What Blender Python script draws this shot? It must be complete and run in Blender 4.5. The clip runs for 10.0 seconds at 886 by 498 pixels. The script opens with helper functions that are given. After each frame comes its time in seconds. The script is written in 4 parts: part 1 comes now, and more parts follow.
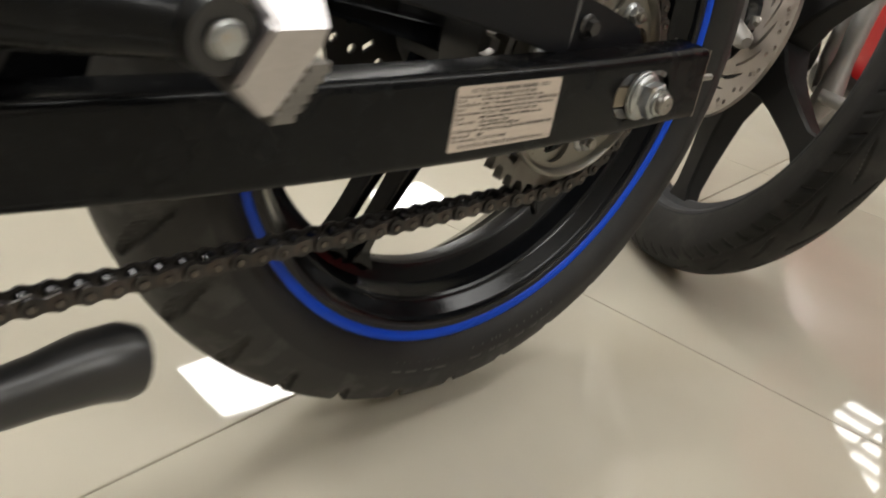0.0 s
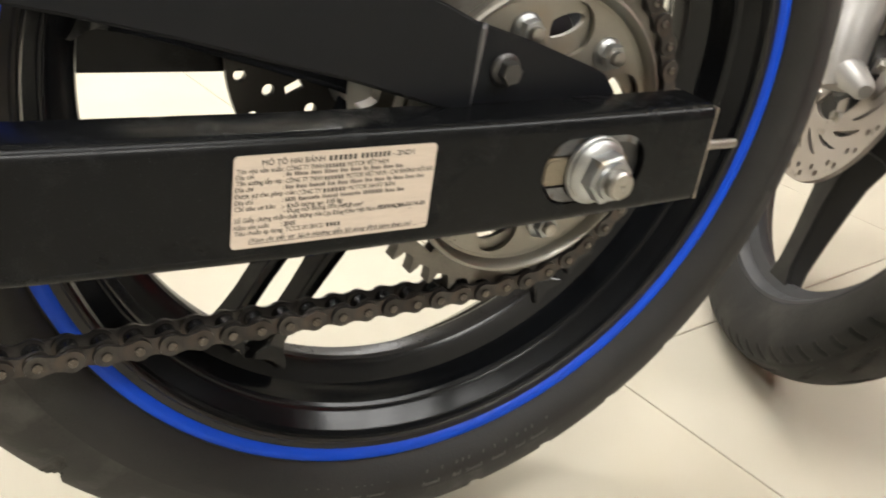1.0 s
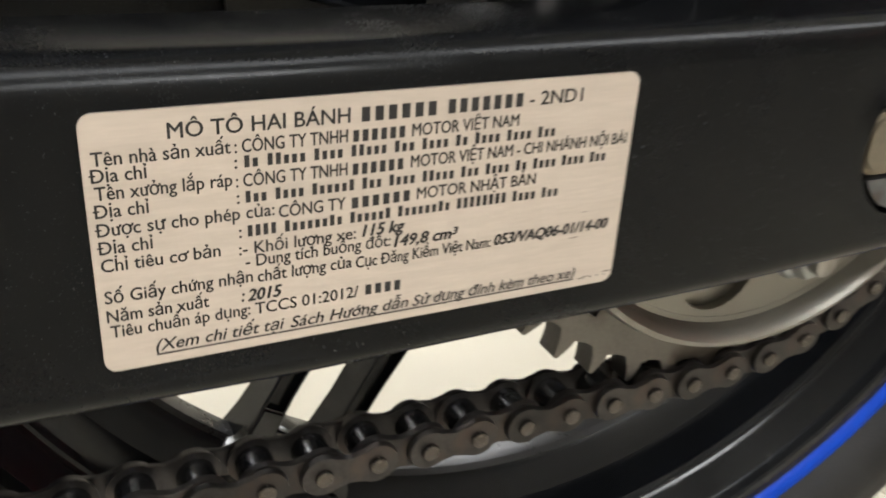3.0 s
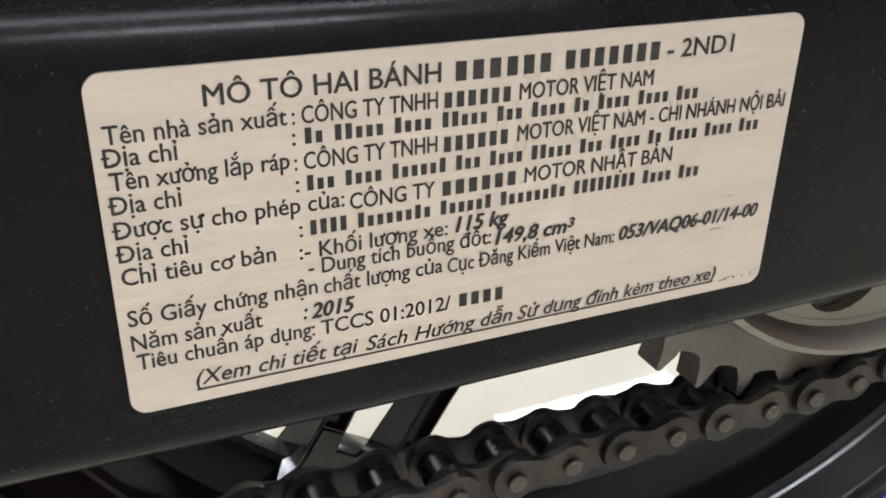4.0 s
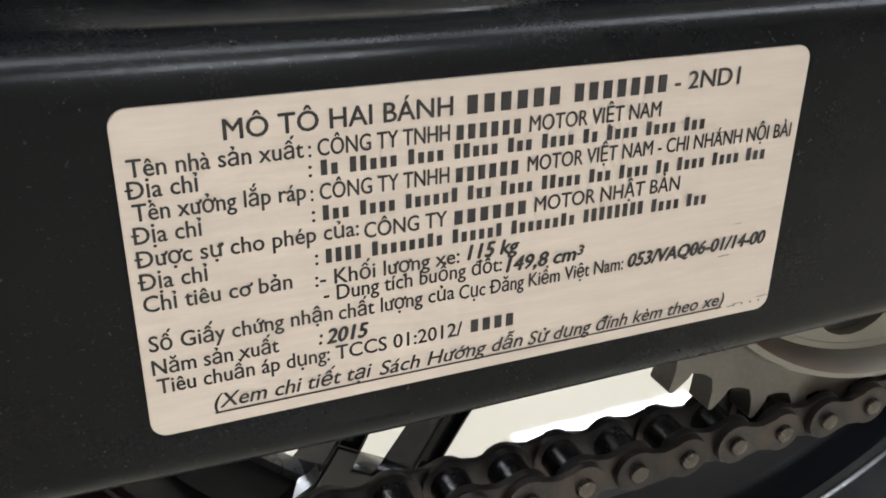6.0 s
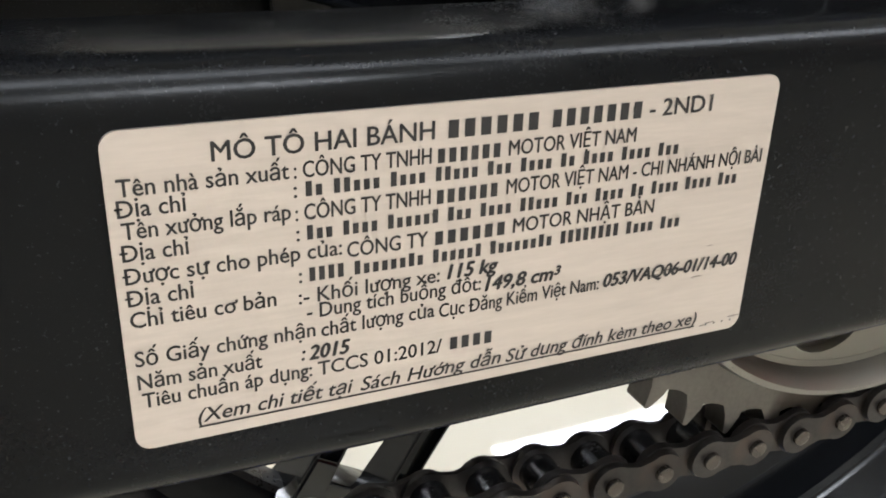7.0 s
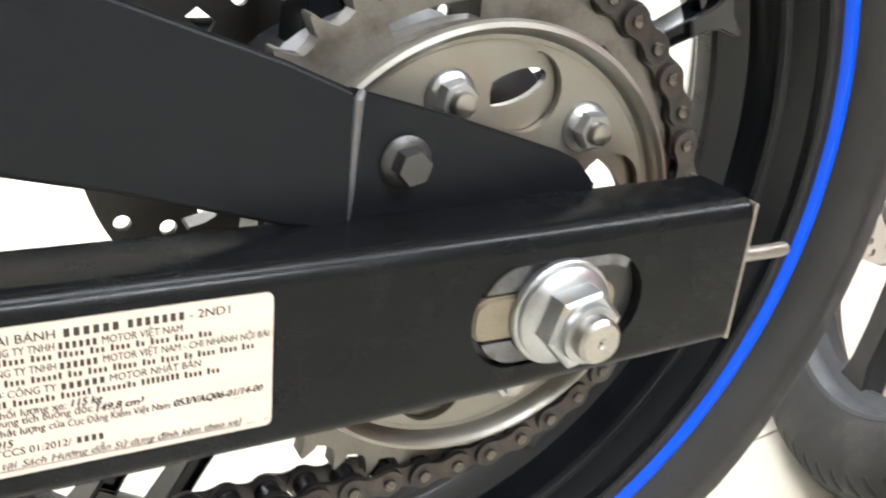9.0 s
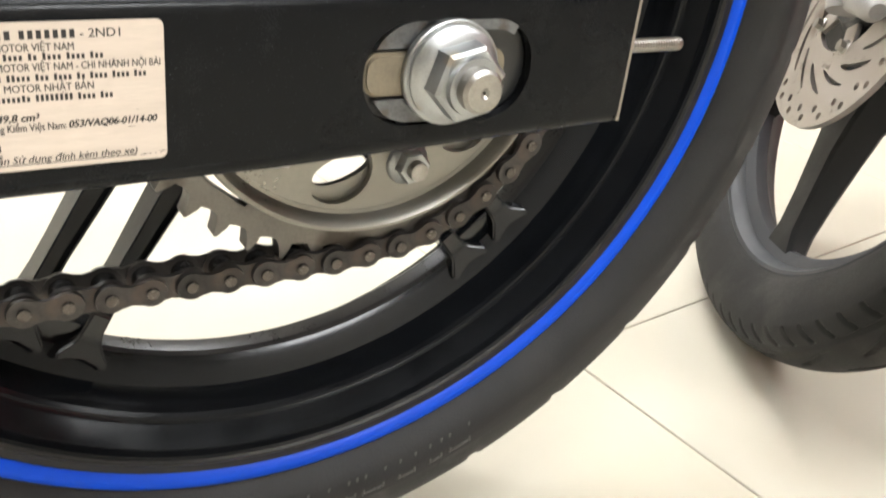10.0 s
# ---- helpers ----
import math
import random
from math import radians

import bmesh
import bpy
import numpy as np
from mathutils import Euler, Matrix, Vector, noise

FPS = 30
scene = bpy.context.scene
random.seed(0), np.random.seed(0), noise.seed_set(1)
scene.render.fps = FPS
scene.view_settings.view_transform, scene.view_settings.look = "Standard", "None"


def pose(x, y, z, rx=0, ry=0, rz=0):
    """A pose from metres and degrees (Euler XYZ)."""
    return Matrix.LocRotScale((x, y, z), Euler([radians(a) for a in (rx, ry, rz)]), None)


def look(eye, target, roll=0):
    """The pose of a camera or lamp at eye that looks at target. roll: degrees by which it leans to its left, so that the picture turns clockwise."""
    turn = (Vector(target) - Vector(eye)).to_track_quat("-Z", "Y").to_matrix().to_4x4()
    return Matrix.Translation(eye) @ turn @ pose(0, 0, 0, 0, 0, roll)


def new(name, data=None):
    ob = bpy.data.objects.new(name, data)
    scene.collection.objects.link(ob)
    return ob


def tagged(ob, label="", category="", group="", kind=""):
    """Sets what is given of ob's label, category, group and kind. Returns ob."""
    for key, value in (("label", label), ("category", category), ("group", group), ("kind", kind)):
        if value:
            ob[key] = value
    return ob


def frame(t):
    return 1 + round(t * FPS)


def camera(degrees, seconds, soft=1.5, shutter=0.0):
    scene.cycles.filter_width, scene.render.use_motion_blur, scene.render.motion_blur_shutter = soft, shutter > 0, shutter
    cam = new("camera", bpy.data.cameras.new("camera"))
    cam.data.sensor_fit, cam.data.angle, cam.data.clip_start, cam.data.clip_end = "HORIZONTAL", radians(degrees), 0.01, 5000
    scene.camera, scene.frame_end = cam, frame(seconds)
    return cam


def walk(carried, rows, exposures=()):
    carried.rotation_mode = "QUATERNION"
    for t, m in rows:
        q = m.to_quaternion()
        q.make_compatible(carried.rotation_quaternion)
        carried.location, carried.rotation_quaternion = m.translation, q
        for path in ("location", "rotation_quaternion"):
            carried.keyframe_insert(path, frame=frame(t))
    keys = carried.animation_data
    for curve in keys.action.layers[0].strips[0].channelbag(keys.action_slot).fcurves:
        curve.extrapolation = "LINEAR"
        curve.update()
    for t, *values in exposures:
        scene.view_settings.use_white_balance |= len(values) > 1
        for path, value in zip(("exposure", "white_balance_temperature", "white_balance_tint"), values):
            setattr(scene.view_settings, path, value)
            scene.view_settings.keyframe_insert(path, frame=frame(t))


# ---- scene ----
cam = camera(50.9, 10.0, soft=1.8, shutter=0.35)
PATH = [
    (0, (-0.4667, -0.4420, 0.4416), (-0.2029, -0.1977, 0.2663), 10.81),
    (0.1, (-0.4310, -0.4462, 0.4449), (-0.1744, -0.1946, 0.2691), 9.92),
    (0.2, (-0.3998, -0.4418, 0.4458), (-0.1458, -0.1874, 0.2703), 9.83),
    (0.3, (-0.3680, -0.4484, 0.4436), (-0.1231, -0.1834, 0.2708), 8.63),
    (0.4, (-0.3317, -0.4483, 0.4403), (-0.0966, -0.1738, 0.2689), 7.89),
    (0.5, (-0.3069, -0.4348, 0.4428), (-0.0735, -0.1627, 0.2653), 9.33),
    (0.7, (-0.2669, -0.4422, 0.4332), (-0.0537, -0.1500, 0.2624), 6.95),
    (1, (-0.2529, -0.4146, 0.4324), (-0.0509, -0.1176, 0.2563), 8.78),
    (1.2, (-0.2518, -0.3975, 0.4191), (-0.0509, -0.1008, 0.2411), 10.60),
    (1.5, (-0.2330, -0.3499, 0.3889), (-0.0117, -0.0720, 0.2050), 15.54),
    (1.7, (-0.2334, -0.3202, 0.3761), (-0.0023, -0.0460, 0.1997), 16.40),
    (2, (-0.2318, -0.2888, 0.3693), (0.0043, -0.0285, 0.1783), 18.11),
    (2.2, (-0.2193, -0.2812, 0.3609), (0.0071, -0.0076, 0.1770), 15.21),
    (2.5, (-0.1928, -0.2675, 0.3559), (0.0175, 0.0197, 0.1735), 11.11),
    (2.8, (-0.1697, -0.2557, 0.3532), (0.0194, 0.0493, 0.1765), 6.80),
    (3, (-0.1624, -0.2503, 0.3507), (0.0006, 0.0709, 0.1767), 3.56),
    (3.2, (-0.1573, -0.2343, 0.3421), (0.0010, 0.0892, 0.1678), 2.34),
    (4.3, (-0.1577, -0.2243, 0.3378), (-0.0152, 0.1067, 0.1644), 0.75),
    (4.5, (-0.1570, -0.2253, 0.3379), (-0.0140, 0.1065, 0.1662), 0.65),
    (5, (-0.1576, -0.2247, 0.3376), (-0.0178, 0.1100, 0.1691), 0.27),
    (5.5, (-0.1576, -0.2257, 0.3389), (-0.0194, 0.1096, 0.1703), 0.46),
    (7, (-0.1587, -0.2283, 0.3419), (-0.0109, 0.1057, 0.1785), 1.76),
    (7.5, (-0.1571, -0.2367, 0.3507), (-0.0052, 0.0969, 0.1904), 2.26),
    (8, (-0.1490, -0.2595, 0.3784), (0.0053, 0.0693, 0.2109), 3.26),
    (8.2, (-0.1476, -0.2658, 0.3842), (0.0227, 0.0590, 0.2244), 4.35),
    (8.5, (-0.1444, -0.2868, 0.3945), (0.0257, 0.0385, 0.2356), 4.71),
    (9, (-0.1379, -0.3187, 0.4077), (0.0463, 0.0002, 0.2515), 5.60),
    (9.2, (-0.1360, -0.3298, 0.4069), (0.0534, -0.0162, 0.2464), 5.85),
    (9.5, (-0.1330, -0.3425, 0.3899), (0.0640, -0.0366, 0.2236), 6.76),
    (10, (-0.1328, -0.3578, 0.3749), (0.0596, -0.0590, 0.1913), 6.91),
]
EXPOSURES = [(0.0, -0.6, 6350, 10), (0.7, 0.0, 6350, 10), (1.6, 0.24, 6350, 10), (2.5, 0.0, 6450, 10), (3.1, 0.0, 5950, 10), (4.4, 0.0, 5650, 10), (7.2, 0.1, 5700, 10), (8.2, 0.66, 5750, 10), (9.2, 1.06, 5700, 10), (10.0, 0.58, 6000, 10)]
walk(cam, [(t, look(eye, target, roll)) for t, eye, target, roll in PATH], EXPOSURES)

# ---------------------------------------------------------------- world and light
world = bpy.data.worlds.new("world")
scene.world = world
world.use_nodes = True
world.node_tree.nodes["Background"].inputs[0].default_value = (0.9, 0.95, 1.0, 1)
world.node_tree.nodes["Background"].inputs[1].default_value = 0.2
CEILING = 3.2
LAMP_GLOW = 40.0


# ---------------------------------------------------------------- materials
def surface(name, base, rough=0.5, metal=0.0, vary=0.15, scale=60.0, grain=600.0, bump=0.0, rough_vary=0.1,
            stain=None, stain_at=0.6, stain_scale=25.0, coat=0.0, brushed=0.0, random_tint=0.0, spec=0.5):
    """A node material: two scales of noise in the colour and the roughness, fine relief, and patches of a stain."""
    m = bpy.data.materials.new(name)
    m.use_nodes = True
    nt = m.node_tree
    nodes, link = nt.nodes, nt.links.new
    bsdf = nodes["Principled BSDF"]
    coord = nodes.new("ShaderNodeTexCoord")
    mapping = nodes.new("ShaderNodeMapping")
    link(coord.outputs["Object"], mapping.inputs[0])
    if brushed:
        mapping.inputs["Scale"].default_value = (1.0, 1.0, brushed)

    def noisy(size, detail=4.0, source=None):
        n = nodes.new("ShaderNodeTexNoise")
        n.inputs["Scale"].default_value, n.inputs["Detail"].default_value = size, detail
        link((source or mapping).outputs[0] if source is None else source, n.inputs["Vector"])
        return n

    big, small = noisy(scale), noisy(grain, 3.0)
    mixed = nodes.new("ShaderNodeMath")
    mixed.operation = "MULTIPLY_ADD"
    mixed.inputs[1].default_value, mixed.inputs[2].default_value = 0.4, 0.0
    link(small.outputs["Fac"], mixed.inputs[0])
    total = nodes.new("ShaderNodeMath")
    total.operation = "MULTIPLY_ADD"
    total.inputs[1].default_value = 0.6
    link(big.outputs["Fac"], total.inputs[0])
    link(mixed.outputs[0], total.inputs[2])
    ramp = nodes.new("ShaderNodeValToRGB")
    ramp.color_ramp.elements[0].position, ramp.color_ramp.elements[1].position = 0.3, 0.7
    lo, hi = [c * (1 - vary) for c in base], [min(1.0, c * (1 + vary)) for c in base]
    ramp.color_ramp.elements[0].color, ramp.color_ramp.elements[1].color = (*lo, 1), (*hi, 1)
    link(total.outputs[0], ramp.inputs[0])
    out = ramp.outputs[0]
    if stain:
        blot = noisy(stain_scale, 6.0)
        step = nodes.new("ShaderNodeValToRGB")
        step.color_ramp.elements[0].position, step.color_ramp.elements[1].position = stain_at, stain_at + 0.12
        link(blot.outputs["Fac"], step.inputs[0])
        mix = nodes.new("ShaderNodeMix")
        mix.data_type = "RGBA"
        link(step.outputs[0], mix.inputs["Factor"])
        link(out, mix.inputs[6])
        mix.inputs[7].default_value = (*stain, 1)
        out = mix.outputs[2]
    if random_tint:
        info = nodes.new("ShaderNodeObjectInfo")
        hsv = nodes.new("ShaderNodeHueSaturation")
        span = nodes.new("ShaderNodeMapRange")
        span.inputs["To Min"].default_value, span.inputs["To Max"].default_value = 1 - random_tint, 1 + random_tint
        link(info.outputs["Random"], span.inputs["Value"])
        link(span.outputs[0], hsv.inputs["Value"])
        link(out, hsv.inputs["Color"])
        out = hsv.outputs[0]
    link(out, bsdf.inputs["Base Color"])
    rr = nodes.new("ShaderNodeMapRange")
    rr.inputs["From Min"].default_value, rr.inputs["From Max"].default_value = 0.3, 0.7
    rr.inputs["To Min"].default_value, rr.inputs["To Max"].default_value = max(0.02, rough * (1 - rough_vary * 2)), min(1, rough * (1 + rough_vary * 2))
    link(total.outputs[0], rr.inputs["Value"])
    link(rr.outputs[0], bsdf.inputs["Roughness"])
    bsdf.inputs["Metallic"].default_value = metal
    bsdf.inputs["Specular IOR Level"].default_value = spec
    bsdf.inputs["Coat Weight"].default_value = coat
    bsdf.inputs["Coat Roughness"].default_value = 0.08
    if bump:
        b = nodes.new("ShaderNodeBump")
        b.inputs["Strength"].default_value, b.inputs["Distance"].default_value = 0.6, bump
        link(total.outputs[0], b.inputs["Height"])
        link(b.outputs[0], bsdf.inputs["Normal"])
    return m


def glow(name, colour, strength):
    m = bpy.data.materials.new(name)
    m.use_nodes = True
    bsdf = m.node_tree.nodes["Principled BSDF"]
    bsdf.inputs["Base Color"].default_value = (0.9, 0.9, 0.88, 1)
    bsdf.inputs["Emission Color"].default_value = (*colour, 1)
    bsdf.inputs["Emission Strength"].default_value = strength
    return m


M_TILE = surface("polished_tile", (0.51, 0.475, 0.39), 0.03, vary=0.05, scale=2.2, grain=9, rough_vary=0.2, random_tint=0.025, spec=0.42, bump=0.00035,
                 stain=(0.49, 0.445, 0.35), stain_at=0.53, stain_scale=1.7)
M_GROUT = surface("grout", (0.27, 0.22, 0.16), 0.8, scale=30)
M_WALL = surface("wall_paint", (0.50, 0.47, 0.42), 0.6, vary=0.04, scale=1.5, grain=40)
M_CEIL = surface("ceiling_paint", (0.80, 0.79, 0.76), 0.7, vary=0.03, scale=1.5, grain=40)
M_REFLECTION_BAR = surface("louvre_paint", (0.25, 0.24, 0.23), 0.4, vary=0.05)
M_LAMPFRAME = surface("lamp_frame", (0.75, 0.75, 0.75), 0.4, vary=0.03)
M_LAMP = glow("lamp_diffuser", (1.0, 0.965, 0.91), LAMP_GLOW)
M_DIM = glow("louvre_diffuser", (1.0, 0.965, 0.91), LAMP_GLOW * 0.5)
M_STRIP = glow("strip_diffuser", (1.0, 0.975, 0.93), LAMP_GLOW * 0.34)
M_RUBBER = surface("tyre_rubber", (0.0165, 0.0161, 0.0158), 0.56, spec=0.3, vary=0.38, scale=30, grain=900, bump=0.0007, stain=(0.027, 0.0260, 0.0248), stain_at=0.56, stain_scale=14)
# paler than the sidewall: dust, and light from above put into the colour
M_TREAD = surface("dusty_tread_rubber", (0.032, 0.031, 0.0295), 0.7, spec=0.3, vary=0.4, scale=60, grain=700, bump=0.0006, stain=(0.055, 0.053, 0.050), stain_at=0.52, stain_scale=38)
M_RUBBER_OLD = surface("worn_tyre_rubber", (0.0135, 0.0130, 0.0124), 0.6, spec=0.25, vary=0.4, scale=25, grain=700, bump=0.0006, stain=(0.027, 0.0255, 0.0235), stain_at=0.53, stain_scale=22)
M_MARK = surface("rubbed_sidewall_marks", (0.062, 0.059, 0.055), 0.5, spec=0.4, vary=0.3, scale=200, grain=900)
M_RIM = surface("gloss_black_rim", (0.0042, 0.0047, 0.0056), 0.18, vary=0.2, scale=40, grain=900, spec=0.23, rough_vary=0.2)
M_LIP = surface("dull_rim_lip", (0.0105, 0.0095, 0.0088), 0.38, vary=0.25, scale=60, grain=900, spec=0.3, stain=(0.020, 0.017, 0.015), stain_at=0.58, stain_scale=40)
M_BORE = surface("dusty_rim_bore", (0.017, 0.0158, 0.0148), 0.30, vary=0.3, scale=50, grain=800, spec=0.3)
M_FOOT = surface("gloss_black_casting", (0.003, 0.0034, 0.004), 0.15, vary=0.2, scale=40, grain=900, spec=0.50, rough_vary=0.2)
M_TAPE = surface("blue_rim_tape", (0.001, 0.056, 0.54), 0.42, vary=0.06, scale=30, grain=500, spec=0.25)
# the stain here is fine specks: sparkle of paint flake put into the colour
M_ARM = surface("satin_black_arm", (0.0040, 0.0043, 0.0048), 0.23, spec=0.13, vary=0.2, scale=60, grain=2600, bump=0.00005, rough_vary=0.2, stain=(0.06, 0.063, 0.068), stain_at=0.66, stain_scale=1900)
M_PLASTIC = surface("matt_black_plastic", (0.0050, 0.0058, 0.0076), 0.38, spec=0.17, vary=0.14, scale=25, grain=1500, bump=0.0001)
# paler plastic that paints the highlight along the guard's step
M_EDGE_HIGHLIGHT = surface("rubbed_plastic_edge", (0.06, 0.061, 0.066), 0.3, spec=0.8, vary=0.1, scale=60)
M_BARE = surface("bare_edge_steel", (0.30, 0.265, 0.23), 0.4, 0.8, vary=0.3, scale=120, grain=900)
M_ZINC = surface("zinc_plated_steel", (0.375, 0.386, 0.386), 0.43, 1.0, vary=0.18, scale=160, grain=1500, rough_vary=0.2, stain=(0.40, 0.36, 0.30), stain_at=0.60, stain_scale=120)
M_STUD = surface("bolt_end_steel", (0.33, 0.315, 0.29), 0.36, 1.0, vary=0.2, scale=200, grain=1500)
M_WORN = surface("worn_slot_metal", (0.135, 0.138, 0.142), 0.45, 0.7, vary=0.4, scale=140, grain=900, stain=(0.10, 0.09, 0.08), stain_at=0.52, stain_scale=160)
M_CAST = surface("cast_adjuster", (0.20, 0.172, 0.125), 0.5, 0.6, vary=0.25, scale=120, grain=900, bump=0.0003, stain=(0.20, 0.15, 0.10), stain_at=0.58, stain_scale=160)
M_SPROCKET = surface("sprocket_steel", (0.262, 0.250, 0.222), 0.42, 0.85, vary=0.14, scale=18, grain=500, rough_vary=0.25, bump=0.00006, stain=(0.240, 0.178, 0.128), stain_at=0.54, stain_scale=11)
M_TEETH = surface("sprocket_teeth_steel", (0.16, 0.15, 0.135), 0.45, 0.8, vary=0.25, scale=60, grain=900, stain=(0.07, 0.06, 0.05), stain_at=0.5, stain_scale=40)
M_CHAIN = surface("oily_chain_steel", (0.043, 0.0395, 0.037), 0.38, 0.65, vary=0.35, scale=160, grain=1200, random_tint=0.3, stain=(0.062, 0.047, 0.039), stain_at=0.57, stain_scale=70)
M_ROLLER = surface("dark_chain_roller", (0.075, 0.075, 0.077), 0.24, 0.85, vary=0.3, scale=160, grain=1200)
M_PIN = surface("chain_pin_steel", (0.105, 0.093, 0.083), 0.26, 0.85, vary=0.25, scale=260, grain=1600)
M_DISC_DARK = surface("dark_brake_disc", (0.045, 0.043, 0.04), 0.45, 0.6, vary=0.2, scale=80)
M_DISC = surface("ground_steel_disc", (0.44, 0.405, 0.375), 0.42, 1.0, vary=0.1, scale=60, grain=1200, rough_vary=0.25, stain=(0.25, 0.21, 0.18), stain_at=0.6, stain_scale=18)
M_HUB = surface("black_hub", (0.014, 0.014, 0.014), 0.35, vary=0.2, scale=60)
M_SPOKE2 = surface("black_cast_spoke", (0.0085, 0.0085, 0.0088), 0.5, spec=0.25, vary=0.2, scale=50, grain=900)
M_GREYRIM = surface("dark_grey_rim", (0.033, 0.034, 0.037), 0.5, spec=0.28, vary=0.15, scale=50, grain=900)
M_FORK = surface("silver_fork_paint", (0.30, 0.288, 0.275), 0.42, 0.35, vary=0.12, scale=40, grain=900)
M_CALIPER = surface("caliper_grey", (0.17, 0.16, 0.145), 0.55, 0.5, vary=0.25, scale=60, grain=600, bump=0.0002)
M_RED = surface("red_paint", (0.33, 0.008, 0.009), 0.32, vary=0.08, scale=20, coat=0.1)
M_STEPMETAL = surface("polished_cast_alloy", (0.45, 0.43, 0.43), 0.34, 1.0, vary=0.1, scale=40, grain=600)
M_PLATE = surface("brushed_label_foil", (0.60, 0.53, 0.48), 0.32, 0.68, vary=0.085, scale=40, grain=260, brushed=9.0, rough_vary=0.08)
M_INK = surface("black_print", (0.018, 0.016, 0.016), 0.5, vary=0.2, scale=300)


# ---------------------------------------------------------------- mesh helpers
def part(name, bm, material, parent=None, label="", smooth=True):
    me = bpy.data.meshes.new(name)
    bm.normal_update()
    bm.to_mesh(me)
    bm.free()
    me.materials.append(material)
    if smooth:
        for p in me.polygons:
            p.use_smooth = True
        me.set_sharp_from_angle(angle=radians(35))
    ob = new(name, me)
    ob.parent = parent
    return tagged(ob, label)


def shared(name, me, parent, m):
    ob = new(name, me)
    ob.parent = parent
    ob.matrix_basis = m
    return ob


def box(bm, lo, hi, bevel=0.0, segments=2):
    made = bmesh.ops.create_cube(bm, size=1.0)["verts"]
    for v in made:
        v.co = [l + (c + 0.5) * (h - l) for c, l, h in zip(v.co, lo, hi)]
    if bevel:
        edges = list({e for v in made for e in v.link_edges})
        bmesh.ops.bevel(bm, geom=edges, offset=bevel, segments=segments, affect="EDGES", profile=0.5)
    return bm


def lathe(bm, profile, steps=96, m=None, closed=True):
    """Turns (radius, y) points about the y axis."""
    rings = []
    for i in range(steps):
        a = 2 * math.pi * i / steps
        rings.append([bm.verts.new((r * math.cos(a), y, r * math.sin(a))) for r, y in profile])
    n = len(profile)
    for i in range(steps):
        a, b = rings[i], rings[(i + 1) % steps]
        for j in range(n if closed else n - 1):
            k = (j + 1) % n
            bm.faces.new((a[j], a[k], b[k], b[j]))
    bmesh.ops.recalc_face_normals(bm, faces=bm.faces[:])
    if m is not None:
        bmesh.ops.transform(bm, matrix=m, verts=bm.verts[:])
    return bm


def cylinder(bm, radius, a, b, sides=24, radius_b=None, bevel=0.0):
    a, b = Vector(a), Vector(b)
    way = b - a
    q = way.to_track_quat("Z", "Y").to_matrix().to_4x4()
    made = bmesh.ops.create_cone(bm, cap_ends=True, segments=sides, radius1=radius, radius2=radius if radius_b is None else radius_b,
                                 depth=way.length, matrix=Matrix.Translation((a + b) / 2) @ q)["verts"]
    if bevel:
        some = set(made)
        edges = [e for e in bm.edges if e.verts[0] in some and e.verts[1] in some and any(len(f.verts) > 4 for f in e.link_faces)]
        bmesh.ops.bevel(bm, geom=edges, offset=bevel, segments=2, affect="EDGES", profile=0.5)
    return made


def plate(bm, outline, y0, y1, holes=(), bevel=0.0):
    """A flat plate in the xz plane between y0 and y1, with holes (lists of x, z) cut through it."""
    loops = [outline, *holes]
    edges = []
    for loop in loops:
        vs = [bm.verts.new((x, y0, z)) for x, z in loop]
        edges += [bm.edges.new((vs[i], vs[(i + 1) % len(vs)])) for i in range(len(vs))]
    filled = bmesh.ops.triangle_fill(bm, use_beauty=True, use_dissolve=False, edges=edges)
    faces = [g for g in filled["geom"] if isinstance(g, bmesh.types.BMFace)]
    out = bmesh.ops.extrude_face_region(bm, geom=faces)
    verts = [g for g in out["geom"] if isinstance(g, bmesh.types.BMVert)]
    bmesh.ops.translate(bm, vec=(0, y1 - y0, 0), verts=verts)
    bmesh.ops.recalc_face_normals(bm, faces=bm.faces[:])
    return bm


def circle(cx, cz, r, n=20, start=0.0):
    return [(cx + r * math.cos(start + 2 * math.pi * i / n), cz + r * math.sin(start + 2 * math.pi * i / n)) for i in range(n)]


def rounded(x0, z0, x1, z1, r, n=6):
    pts = []
    for cx, cz, a in ((x1 - r, z1 - r, 0), (x0 + r, z1 - r, 90), (x0 + r, z0 + r, 180), (x1 - r, z0 + r, 270)):
        pts += [(cx + r * math.cos(radians(a + 90 * i / n)), cz + r * math.sin(radians(a + 90 * i / n))) for i in range(n + 1)]
    return pts


